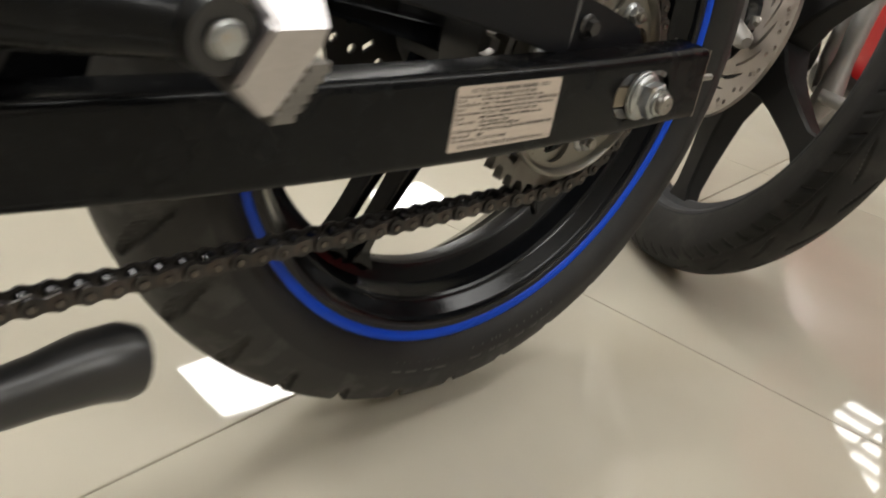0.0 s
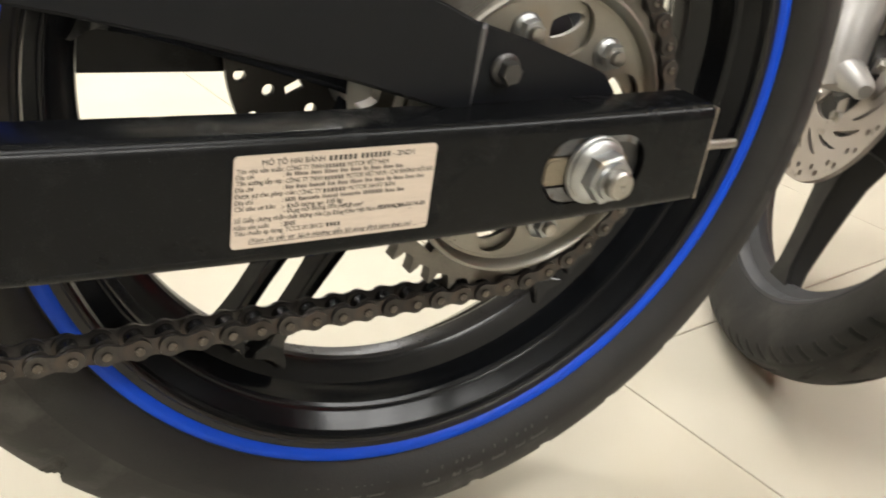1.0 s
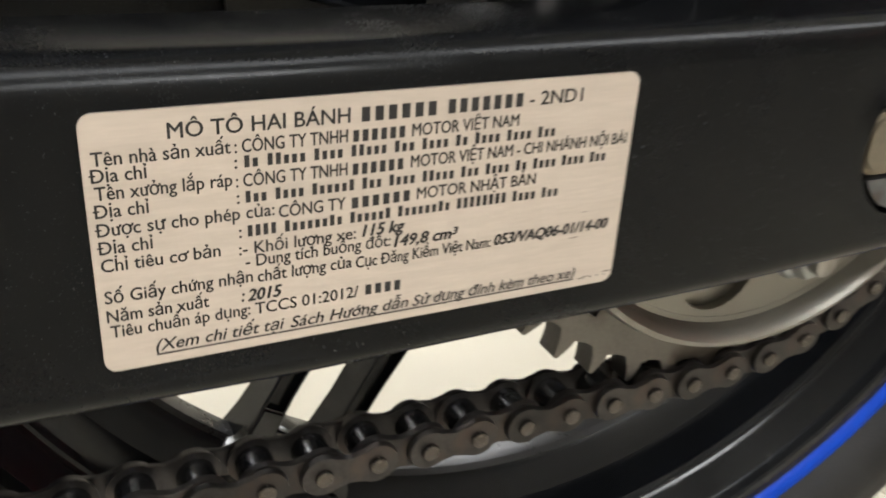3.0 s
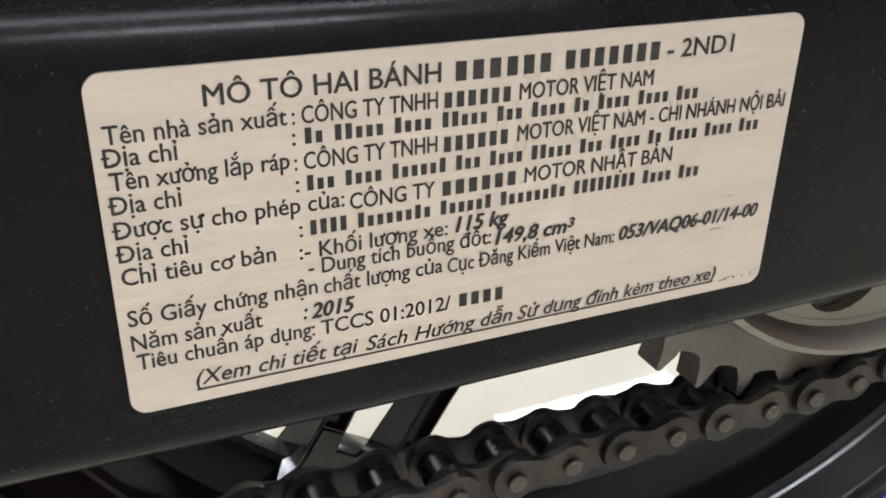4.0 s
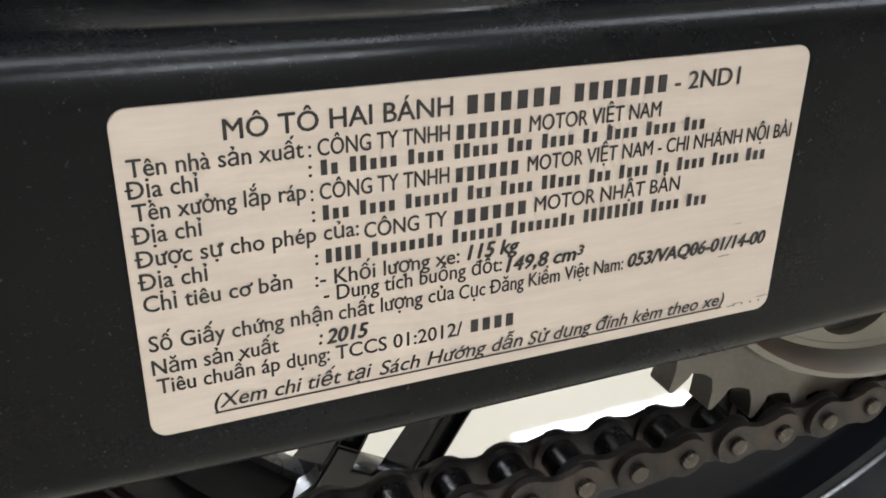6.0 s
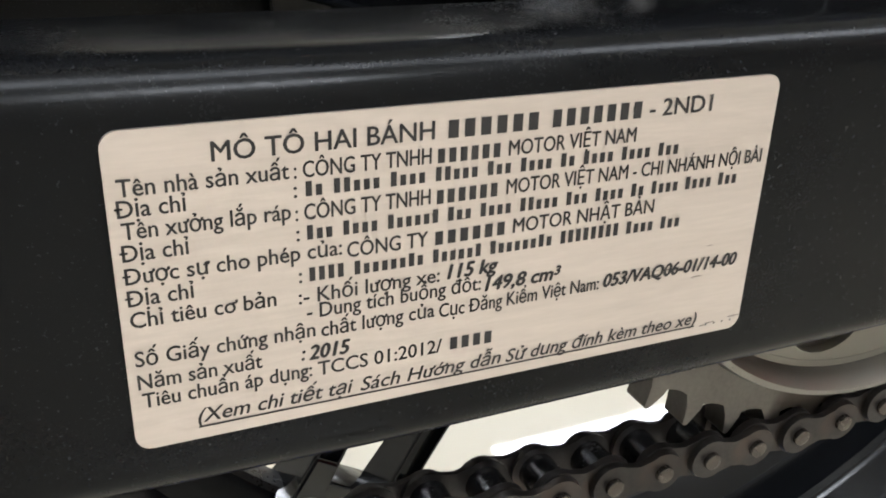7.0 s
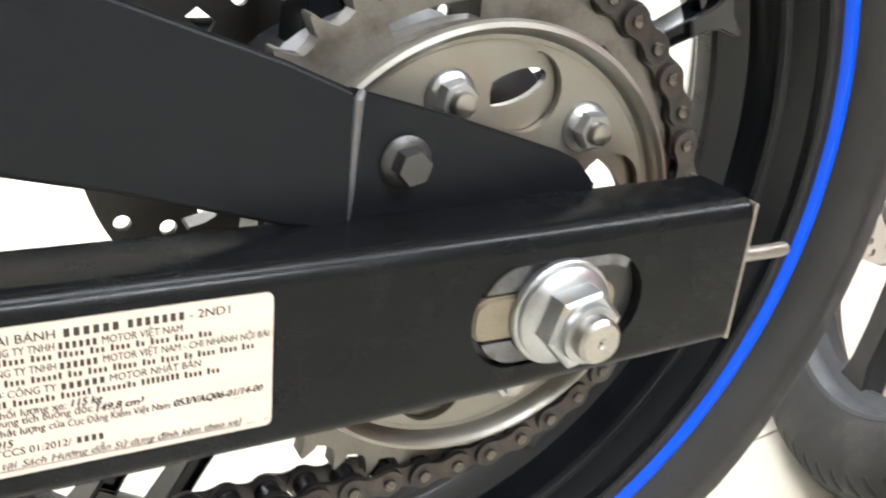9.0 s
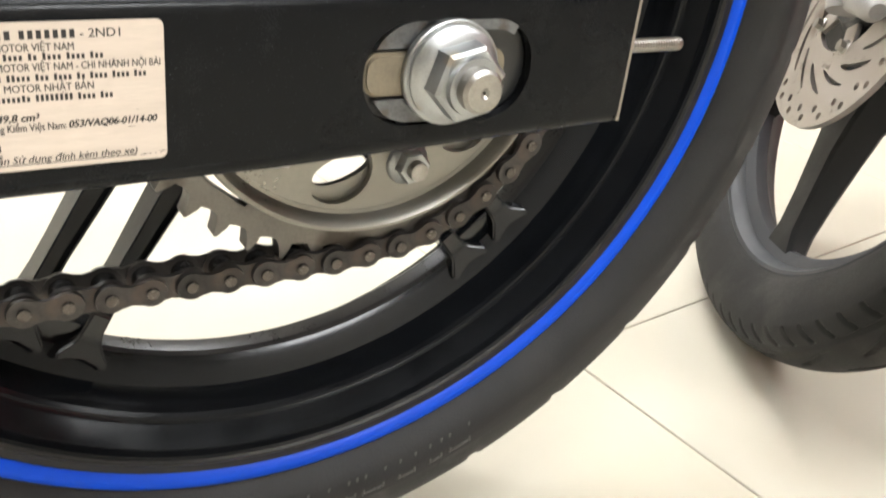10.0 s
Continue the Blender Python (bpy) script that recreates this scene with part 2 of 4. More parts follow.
def hex_nut(bm, centre, flats, y0, y1, flange=0.0, flange_t=0.0, spin=0.0):
    """A hexagon between y0 (base) and y1 with chamfered corners and a flange at its base."""
    x, z = centre
    r = flats / 2 / math.cos(math.pi / 6)
    t = 1 if y1 > y0 else -1
    n = 6
    rings = [(y0, 1.0), (y1 - t * 0.0009, 1.0), (y1, 0.9)]
    made = [[bm.verts.new((x + r * s * math.cos(spin + 2 * math.pi * i / n), y, z + r * s * math.sin(spin + 2 * math.pi * i / n))) for i in range(n)] for y, s in rings]
    for a, b in zip(made, made[1:]):
        for i in range(n):
            bm.faces.new((a[i], a[(i + 1) % n], b[(i + 1) % n], b[i]))
    bm.faces.new(made[0])
    bm.faces.new(made[-1])
    if flange:
        lower = bmesh.new()
        lathe(lower, [(0.0005, y0), (flange, y0), (flange, y0 + t * flange_t * 0.5), (flange * 0.93, y0 + t * flange_t), (r * 0.95, y0 + t * flange_t * 1.7), (0.0005, y0 + t * flange_t * 1.7)], 32)
        bmesh.ops.translate(lower, vec=(x, 0, z), verts=lower.verts[:])
        tmp = bpy.data.meshes.new("tmp")
        lower.to_mesh(tmp)
        lower.free()
        bm.from_mesh(tmp)
        bpy.data.meshes.remove(tmp)
    bmesh.ops.recalc_face_normals(bm, faces=bm.faces[:])
    return bm


def sweep(bm, spine, section, closed_section=True):
    """Sweeps a list of (offset, up) sections along spine points in the xz plane; section(i) gives (y, z) offsets."""
    rows = [[bm.verts.new((x, y, z + dz)) for y, dz in section(i)] for i, (x, z) in enumerate(spine)]
    for a, b in zip(rows, rows[1:]):
        n = len(a)
        for j in range(n if closed_section else n - 1):
            bm.faces.new((a[j], a[(j + 1) % n], b[(j + 1) % n], b[j]))
    if closed_section:
        bm.faces.new(rows[0])
        bm.faces.new(rows[-1])
    bmesh.ops.recalc_face_normals(bm, faces=bm.faces[:])
    return bm


def tube(bm, points, radius, sides=12, taper=None):
    """A round bar through points."""
    pts = [Vector(p) for p in points]
    rows = []
    for i, p in enumerate(pts):
        way = (pts[min(i + 1, len(pts) - 1)] - pts[max(i - 1, 0)]).normalized()
        side = way.cross(Vector((0, 1, 0)))
        side = side.normalized() if side.length > 0.05 else way.cross(Vector((1, 0, 0))).normalized()
        up = side.cross(way)
        r = radius if taper is None else taper[i]
        rows.append([bm.verts.new(p + r * (math.cos(2 * math.pi * k / sides) * side + math.sin(2 * math.pi * k / sides) * up)) for k in range(sides)])
    for a, b in zip(rows, rows[1:]):
        for k in range(sides):
            bm.faces.new((a[k], a[(k + 1) % sides], b[(k + 1) % sides], b[k]))
    bm.faces.new(rows[0])
    bm.faces.new(rows[-1])
    bmesh.ops.recalc_face_normals(bm, faces=bm.faces[:])
    return bm


def cut_away(ob, cutters):
    """Cuts the closed cutter meshes out of ob for good."""
    for c in cutters:
        mod = ob.modifiers.new("cut", "BOOLEAN")
        mod.operation, mod.object, mod.solver = "DIFFERENCE", c, "EXACT"
    bpy.context.view_layer.update()
    me = bpy.data.meshes.new_from_object(ob.evaluated_get(bpy.context.evaluated_depsgraph_get()))
    ob.modifiers.clear()
    old, name = ob.data, ob.data.name
    ob.data = me
    bpy.data.meshes.remove(old)
    me.name = name
    for c in cutters:
        data = c.data
        bpy.data.objects.remove(c)
        bpy.data.meshes.remove(data)


# ---------------------------------------------------------------- room
FLOOR_TURN, CORNER, TILE = 7.6, (0.264, 0.0805), 0.6
X0, X1, Y0, Y1 = -4.5, 7.5, -4.2, 7.2


def wall(name, lo, hi):
    return tagged(part(name, box(bmesh.new(), lo, hi), M_WALL, smooth=False), "off-white painted showroom wall", "wall", kind="structure")


wall("wall_north", (X0 - 0.2, Y1, 0), (X1 + 0.2, Y1 + 0.2, CEILING))
wall("wall_south", (X0 - 0.2, Y0 - 0.2, 0), (X1 + 0.2, Y0, CEILING))
wall("wall_west", (X0 - 0.2, Y0, 0), (X0, Y1, CEILING))
wall("wall_east", (X1, Y0, 0), (X1 + 0.2, Y1, CEILING))
tagged(part("ceiling", box(bmesh.new(), (X0 - 0.2, Y0 - 0.2, CEILING), (X1 + 0.2, Y1 + 0.2, CEILING + 0.15)), M_CEIL, smooth=False),
       "plain white painted showroom ceiling", "ceiling", kind="structure")
floor = tagged(part("floor", box(bmesh.new(), (X0 - 0.2, Y0 - 0.2, -0.12), (X1 + 0.2, Y1 + 0.2, -0.0025)), M_GROUT, smooth=False),
               "polished beige porcelain tile floor with thin dark joints", "floor", kind="structure")


def ceiling_light(x, y, w, d, reflection_bars=False, diffuser=None):
    top = new("ceiling_light")
    top.location = (x, y, CEILING)
    tagged(top, "flush white ceiling panel light, switched on, several added unseen for fill", "ceiling light", "ceiling lights")
    bm = bmesh.new()
    for lo, hi in (((-w / 2 - 0.03, -d / 2 - 0.03, -0.04), (w / 2 + 0.03, -d / 2, 0)), ((-w / 2 - 0.03, d / 2, -0.04), (w / 2 + 0.03, d / 2 + 0.03, 0)),
                   ((-w / 2 - 0.03, -d / 2, -0.04), (-w / 2, d / 2, 0)), ((w / 2, -d / 2, -0.04), (w / 2 + 0.03, d / 2, 0))):
        box(bm, lo, hi)
    part("frame", bm, M_LAMPFRAME, top, smooth=False)
    part("diffuser", box(bmesh.new(), (-w / 2, -d / 2, -0.03), (w / 2, d / 2, -0.006)), diffuser or M_LAMP, top, smooth=False)
    # added bars, standing in for bike parts that break up the lamp's reflection
    if reflection_bars:
        for i in range(1, 5):
            c = -w / 2 + w * i / 5
            part("louvre_slat", box(bmesh.new(), (c - 0.016, -d / 2, -0.075), (c + 0.016, d / 2, -0.031)), M_REFLECTION_BAR, top, smooth=False)
        for i in range(1, 2):
            c = -d / 2 + d * i / 2
            part("louvre_slat", box(bmesh.new(), (-w / 2, c - 0.012, -0.0745), (w / 2, c + 0.012, -0.0315)), M_REFLECTION_BAR, top, smooth=False)
    return top


# some panels follow floor reflections; the rest are unseen, added for light
for lx, ly, lw, ld in ((2.75, 3.75, 1.3, 0.6), (-1.6, 3.75, 1.3, 0.6), (0.5, 2.2, 1.3, 0.6), (-2.2, 1.2, 1.3, 0.6), (5.4, 5.6, 0.7, 0.4), (0.6, -3.2, 1.3, 0.6)):
    ceiling_light(lx, ly, lw, ld)
ceiling_light(5.75, 1.02, 1.0, 0.60, reflection_bars=True, diffuser=M_DIM)
# unseen strips, placed to give rim and arm their highlight bands
for lx in (-0.1, 2.4):
    ceiling_light(lx, -1.12, 2.2, 0.56, diffuser=M_STRIP)


# ---------------------------------------------------------------- the motorcycle whose rear wheel is shown
AXLE = Vector((0, 0, 0.300))
bike = tagged(new("motorcycle"), "black motorcycle rear end with blue-taped rim, exposed chain and swingarm", "motorcycle", "motorcycles on display")
AT_AXLE = Matrix.Translation(AXLE)


def tyre_mesh(bm, profile, steps, groove):
    """A tyre turned from its (radius, y) profile; groove(angle, y, radius) sinks the tread."""
    n = len(profile)
    verts = []
    for i in range(steps):
        a = 2 * math.pi * i / steps
        row = []
        for r, y in profile:
            rr = r - groove(a, y, r)
            row.append(bm.verts.new((rr * math.cos(a), y, rr * math.sin(a))))
        verts.append(row)
    for i in range(steps):
        a, b = verts[i], verts[(i + 1) % steps]
        for j in range(n):
            k = (j + 1) % n
            bm.faces.new((a[j], a[k], b[k], b[j]))
    bmesh.ops.recalc_face_normals(bm, faces=bm.faces[:])
    return bm


def tyre_profile(crown, half, bead, bead_half, drop=0.036, across=41):
    """Radius and y all round a tyre's section, bead to bead over the crown, then back inside."""
    pts = []
    shoulder = crown - drop
    for s in (-1, 1):
        side = []
        for u in np.linspace(0, 1, 9):
            y = bead_half + (half - bead_half) * math.sin(u * math.pi / 2) ** 0.8
            side.append((bead + (shoulder - 0.002 - bead) * u, s * y))
        pts.append(side)
    tread = []
    for u in np.linspace(-1, 1, across):
        y = half * 0.985 * math.sin(u * math.pi / 2 * 0.97)
        tread.append((crown - drop * (1 - math.cos(u * math.pi / 2 * 0.97)), y))
    inner = [(bead + 0.004, bead_half - 0.006), (crown - drop - 0.01, half - 0.014), (crown - 0.016, 0.0), (crown - drop - 0.01, -half + 0.014), (bead + 0.004, -bead_half + 0.006)]
    return pts[0] + tread + pts[1][::-1] + inner


def rear_groove(a, y, r):
    """Slanted slots over the two shoulders of the tread, and a small step where the tread begins."""
    u = abs(y) / 0.0565
    if r < 0.2435:
        return 0.0012
    if not 0.22 < u:
        return 0.0
    s = 1 if y > 0 else -1
    step = 2 * math.pi / 30
    b = (a + (0.5 * step if s > 0 else 0) + (u - 0.2) * 0.20) / step
    b = abs(b - round(b)) * step * 0.275
    wide = 0.0066 * max(0.35, 1 - abs(u - 0.62) * 1.3)
    return 0.0048 * min(1.0, max(0.0, (wide - b) / 0.0012)) * min(1.0, max(0.0, (0.95 - u) / 0.08))


bm = tyre_mesh(bmesh.new(), tyre_profile(0.2845, 0.0575, 0.2220, 0.0455, drop=0.042), 1020, rear_groove)
bmesh.ops.transform(bm, matrix=AT_AXLE, verts=bm.verts)
tyre = part("tyre", bm, M_RUBBER, bike, "black road tyre, unseen, added to darken the floor's reflection with slanted tread slots")
tyre.data.materials.append(M_TREAD)
for p in tyre.data.polygons:
    if math.hypot(p.center.x, p.center.z - AXLE.z) > 0.2442:
        p.material_index = 1

# bead line and moulded lettering on the near sidewall, unreadable
bm = lathe(bmesh.new(), [(0.2262, -0.0500), (0.2274, -0.0524), (0.2286, -0.0528), (0.2290, -0.049), (0.2262, -0.048)], 160, AT_AXLE)
part("bead_ring", bm, M_RUBBER, tyre)


def side_bars(y, r, start, widths, height, depth, m, parent, material):
    a = start
    for w in widths:
        bm = bmesh.new()
        for x0, x1, z0, z1 in ((-w / 2, -w / 2 + 0.0016, -height / 2, height / 2), (w / 2 - 0.0016, w / 2, -height / 2, height / 2),
                               (-w / 2 + 0.0016, w / 2 - 0.0016, height / 2 - 0.0014, height / 2)):
            box(bm, (x0, -depth, z0), (x1, depth, z1), 0.0003, 1)
        for v in bm.verts:
            v.co.x += 0.35 * v.co.z
        turn = Matrix.Rotation(-a, 4, "Y") @ Matrix.Translation((r, y, 0)) @ Matrix.Rotation(radians(90), 4, "Y") @ Matrix.Rotation(radians(14), 4, "X")
        bmesh.ops.transform(bm, matrix=m @ turn, verts=bm.verts)
        part("sidewall_mark", bm, material, parent)
        a += (w + 0.006) / r


side_bars(-0.0562, 0.2362, radians(272), (0.012, 0.006, 0.012, 0.010, 0.008, 0.013), 0.010, 0.0007, AT_AXLE, tyre, M_MARK)
side_bars(-0.0562, 0.2362, radians(252), (0.009, 0.011, 0.007, 0.012), 0.008, 0.0007, AT_AXLE, tyre, M_MARK)

# rim: near lip, stepped well, inner ring with its cast fillets
bm = lathe(bmesh.new(), [
    (0.2225, -0.0425), (0.2225, -0.0455), (0.2205, -0.0470), (0.2167, -0.0470), (0.2128, -0.0452), (0.2092, -0.0456), (0.2082, -0.0464), (0.2073, -0.0462), (0.2065, -0.0455), (0.2052, -0.0446), (0.2044, -0.0426),
    (0.2038, -0.0412), (0.2034, -0.04063), (0.1976, -0.03237), (0.1972, -0.0318), (0.1962, -0.0308), (0.1952, -0.0304),
    (0.1938, -0.0285), (0.1925, -0.0240), (0.1915, -0.0185), (0.1897, -0.0145), (0.1850, -0.0118), (0.1805, -0.0092), (0.1780, -0.0070), (0.1768, -0.0045),
    (0.1764, 0.0), (0.1768, 0.0050), (0.1780, 0.0068), (0.1805, 0.0090), (0.1850, 0.0115), (0.1897, 0.0145), (0.1915, 0.0185), (0.1930, 0.0260), (0.2000, 0.0340), (0.2060, 0.0420), (0.2120, 0.0468), (0.2195, 0.0470), (0.2210, 0.0435), (0.2130, 0.0400), (0.2060, 0.0250), (0.2040, 0.0), (0.2060, -0.0250), (0.2130, -0.0400)], 220, AT_AXLE)
rim = part("rim", bm, M_RIM, bike, "gloss black cast alloy rim")
rim.data.set_sharp_from_angle(angle=radians(19))
rim.data.materials.append(M_LIP)
rim.data.materials.append(M_BORE)
for p in rim.data.polygons:
    if p.center.y < -0.0450 and math.hypot(p.center.x, p.center.z - AXLE.z) > 0.2066:
        p.material_index = 1
    elif math.hypot(p.center.x, p.center.z - AXLE.z) < 0.1775:
        p.material_index = 2
bm = lathe(bmesh.new(), [(0.2198, -0.0466), (0.2200, -0.0472), (0.2192, -0.0477), (0.2168, -0.0477), (0.2162, -0.0475), (0.2134, -0.0459), (0.2131, -0.0454), (0.2164, -0.0468)], 220, AT_AXLE)
part("rim_tape", bm, M_TAPE, rim, "bright blue stripe stuck along the rim lip")
bm = lathe(bmesh.new(), [(0.2206, 0.0468), (0.2208, 0.0472), (0.2195, 0.0478), (0.2165, 0.0479), (0.2130, 0.0475), (0.2130, 0.0468), (0.2165, 0.0470)], 160, AT_AXLE)
part("rim_tape", bm, M_TAPE, rim, "bright blue stripe stuck along the rim lip")

# twin spokes, not quite even about their middle line
TWIN = {-1: -0.0162, 1: 0.0122}
bm = bmesh.new()
spine = [(0.030, 0.0098, 0.020), (0.060, 0.0072, 0.0140), (0.100, 0.0056, 0.0095), (0.140, 0.0044, 0.0080), (0.154, 0.0043, 0.0080), (0.168, 0.0048, 0.0088), (0.180, 0.0056, 0.0110)]
rows = []
for r, half, deep in spine:
    c, w = 0.0006, 0.0012
    rec = 0.0030 if 0.05 < r < 0.175 else 0.0008
    ring = [(-half, -deep + c), (-half + c, -deep), (-half + w, -deep), (-half + w + 0.0008, -deep + rec), (half - w - 0.0008, -deep + rec), (half - w, -deep), (half - c, -deep), (half, -deep + c),
            (half - 0.0004, deep - 0.001), (half - 0.0014, deep), (-half + 0.0014, deep), (-half + 0.0004, deep - 0.001)]
    rows.append([bm.verts.new((r, y - 0.001, w)) for w, y in ring])
for a, b in zip(rows, rows[1:]):
    for k in range(len(a)):
        bm.faces.new((a[k], a[(k + 1) % len(a)], b[(k + 1) % len(a)], b[k]))
bm.faces.new(rows[0])
bm.faces.new(rows[-1])
bmesh.ops.recalc_face_normals(bm, faces=bm.faces[:])
spoke = part("spoke", bm, M_RIM, rim)
first = True
for k in range(5):
    for side in (-1, 1):
        m = AT_AXLE @ Matrix.Rotation(-radians(238.8 + 72 * k), 4, "Y") @ Matrix.Translation((0, 0, TWIN[side]))
        if first:
            spoke.matrix_basis, first = m, False
        else:
            shared("spoke", spoke.data, rim, m)
# flared feet with two toes each, laid over the slope of the rim
FOOT = [(0.160, 0.0042), (0.1690, 0.0046), (0.1735, 0.0060), (0.1762, 0.0084), (0.1796, 0.0116), (0.1828, 0.0106), (0.1812, 0.0068), (0.1800, 0.0010)]
bm = plate(bmesh.new(), [*FOOT, *[(r, -w) for r, w in FOOT[::-1]]], -0.0180, -0.0050)
bmesh.ops.bevel(bm, geom=[e for e in bm.edges if len(e.link_faces) == 2 and e.calc_face_angle(0) > 0.5], offset=0.0009, segments=3, affect="EDGES")
for v in bm.verts:
    if v.co.y < -0.0115:
        v.co.y += 0.0180 - 0.0102 - max(0.0, v.co.x - 0.168) * 0.40
foot = part("spoke_foot", bm, M_FOOT, rim)
for k in range(5):
    for side in (-1, 1):
        m = AT_AXLE @ Matrix.Rotation(-radians(238.8 + 72 * k), 4, "Y") @ Matrix.Translation((0, 0, TWIN[side]))
        if k == 0 and side == -1:
            foot.matrix_basis = m
        else:
            shared("spoke_foot", foot.data, rim, m)
bm = box(bmesh.new(), (0.1675, -0.0085, TWIN[-1] + 0.003), (0.1800, 0.0060, TWIN[1] - 0.003), 0.0012)
web = part("spoke_web", bm, M_FOOT, rim)
web.matrix_basis = AT_AXLE @ Matrix.Rotation(-radians(238.8), 4, "Y")
for k in range(1, 5):
    shared("spoke_web", web.data, rim, AT_AXLE @ Matrix.Rotation(-radians(238.8 + 72 * k), 4, "Y"))
bm = lathe(bmesh.new(), [(0.011, -0.078), (0.040, -0.078), (0.047, -0.072), (0.058, -0.060), (0.060, -0.030), (0.050, -0.024), (0.046, 0.0), (0.046, 0.030), (0.038, 0.036), (0.011, 0.036)], 64, AT_AXLE)
part("hub", bm, M_HUB, rim, "black wheel hub")

# rear brake disc on the far side
holes = []
for k in range(22):
    a = radians(191 + 360 / 22 * k)
    holes.append(circle(0.0880 * math.cos(a), 0.0880 * math.sin(a), 0.0036, 12))
    a += radians(9)
    holes.append(circle(0.0745 * math.cos(a), 0.0745 * math.sin(a), 0.0036, 12))
    if k % 2 == 0:
        a += radians(4)
        holes.append([(r * math.cos(a + w / r), r * math.sin(a + w / r)) for r, w in ((0.0665, 0.003), (0.0655, -0.003), (0.0560, -0.0035), (0.0550, 0.0025))])
    else:
        holes.append(circle(0.0580 * math.cos(a + 0.06), 0.0580 * math.sin(a + 0.06), 0.0036, 12))
bm = plate(bmesh.new(), circle(0, 0, 0.0950, 96), 0.043, 0.047, [*holes, circle(0, 0, 0.030, 32)])
bmesh.ops.transform(bm, matrix=AT_AXLE, verts=bm.verts)
part("brake_disc", bm, M_DISC_DARK, bike, "dark drilled rear brake disc")
bm = box(bmesh.new(), (-0.012, 0.030, 0.245), (0.055, 0.075, 0.290), 0.006)
box(bm, (-0.002, 0.026, 0.262), (0.024, 0.034, 0.282), 0.002)
part("brake_caliper", bm, M_CALIPER, bike, "grey rear brake caliper")

# swingarm: two rectangular beams with rounded corners
ARM = [(-0.56, 0.3010, 0.3375), (-0.46, 0.2935, 0.3325), (-0.37, 0.2858, 0.3278), (-0.28, 0.2787, 0.3248), (-0.20, 0.2757, 0.3234), (-0.13, 0.2741, 0.3226), (-0.05, 0.2746, 0.3226), (0.0, 0.2761, 0.3232), (0.0648, 0.2782, 0.3245)]


def beam_section(lo, hi, y0, y1, r, n=5):
    pts = []
    for cy, cz, a in ((y1 - r, hi - r, 0), (y0 + r, hi - r, 90), (y0 + r, lo + r, 180), (y1 - r, lo + r, 270)):
        pts += [(cy + r * math.cos(radians(a + 90 * i / n)), cz + r * math.sin(radians(a + 90 * i / n))) for i in range(n + 1)]
    return pts


def beam(y0, y1, r=0.0055):
    bm = bmesh.new()
    sweep(bm, [(x, 0.0) for x, _, _ in ARM], lambda i: beam_section(ARM[i][1], ARM[i][2], y0, y1, r))
    return bm


ARM_FACE = -0.1435
swingarm = part("swingarm", beam(ARM_FACE, -0.1155), M_ARM, bike, "satin black rectangular steel swingarm")
bm = bmesh.new()
slot = [(x, z) for x, z in rounded(-0.0262, 0.2850, 0.0278, 0.3142, 0.0140, 8)]
plate(bm, slot, ARM_FACE - 0.02, ARM_FACE + 0.012)
cut_away(swingarm, [part("cutter", bm, M_ARM)])
for p in swingarm.data.polygons:
    p.use_smooth = True
swingarm.data.set_sharp_from_angle(angle=radians(35))
bm = beam(0.086, 0.114)
bmesh.ops.translate(bm, vec=(0, 0, 0.0065), verts=bm.verts)
part("far_beam", bm, M_ARM, swingarm)
bm = plate(bmesh.new(), [(0.030, 0.2826), (-0.100, 0.2828), (-0.300, 0.2850), (-0.300, 0.3350), (0.030, 0.3350)], 0.052, 0.058)
part("brake_bracket", bm, M_ARM, bike, "black bracket carrying the rear brake caliper")
bm = bmesh.new()
tube(bm, [(-0.50, -0.12, 0.317), (-0.50, 0.10, 0.317)], 0.021, 20)
part("cross_tube", bm, M_ARM, swingarm)

# exhaust-shaped tube along the far side, added to darken the gaps above the axle
bm = tube(bmesh.new(), [(-0.340, 0.165, 0.345), (-0.300, 0.168, 0.352), (-0.180, 0.175, 0.372), (-0.090, 0.180, 0.380), (0.000, 0.185, 0.388), (0.160, 0.192, 0.408), (0.290, 0.198, 0.434), (0.310, 0.199, 0.438)], 0.05, 32,
          taper=[0.026, 0.036, 0.048, 0.054, 0.058, 0.059, 0.054, 0.040])
silencer = part("silencer", bm, M_PLASTIC, bike, "matt black tube on the far side, added to darken the gaps")
bm = tube(bmesh.new(), [(0.300, 0.1986, 0.4360), (0.330, 0.200, 0.4420)], 0.022, 24)
part("tailpipe", bm, M_ZINC, silencer, "bright end of the added far-side tube")

# rear end plate with its bare edge, adjuster stud
bm = plate(bmesh.new(), [(0.0648, 0.2800), (0.0660, 0.2800), (0.0660, 0.3236), (0.0648, 0.3236)], ARM_FACE + 0.0002, -0.1158)
part("end_plate", bm, M_BARE, swingarm, "chain adjuster end plate with bare metal edge")
bm = bmesh.new()
cylinder(bm, 0.0022, (0.030, -0.1292, 0.2998), (0.0995, -0.1292, 0.2998), 16, bevel=0.0006)
for i in range(26):
    ring = bmesh.new()
    lathe(ring, [(0.0021, -0.0004), (0.0024, 0.0), (0.0021, 0.0004)], 14, Matrix.Translation((0.0690 + i * 0.00114, -0.1292, 0.2998)) @ Matrix.Rotation(radians(90), 4, "Z"))
    tmp = bpy.data.meshes.new("tmp")
    ring.to_mesh(tmp)
    ring.free()
    bm.from_mesh(tmp)
    bpy.data.meshes.remove(tmp)
part("adjuster_stud", bm, M_STUD, bike, "pale zinc threaded adjuster stud")

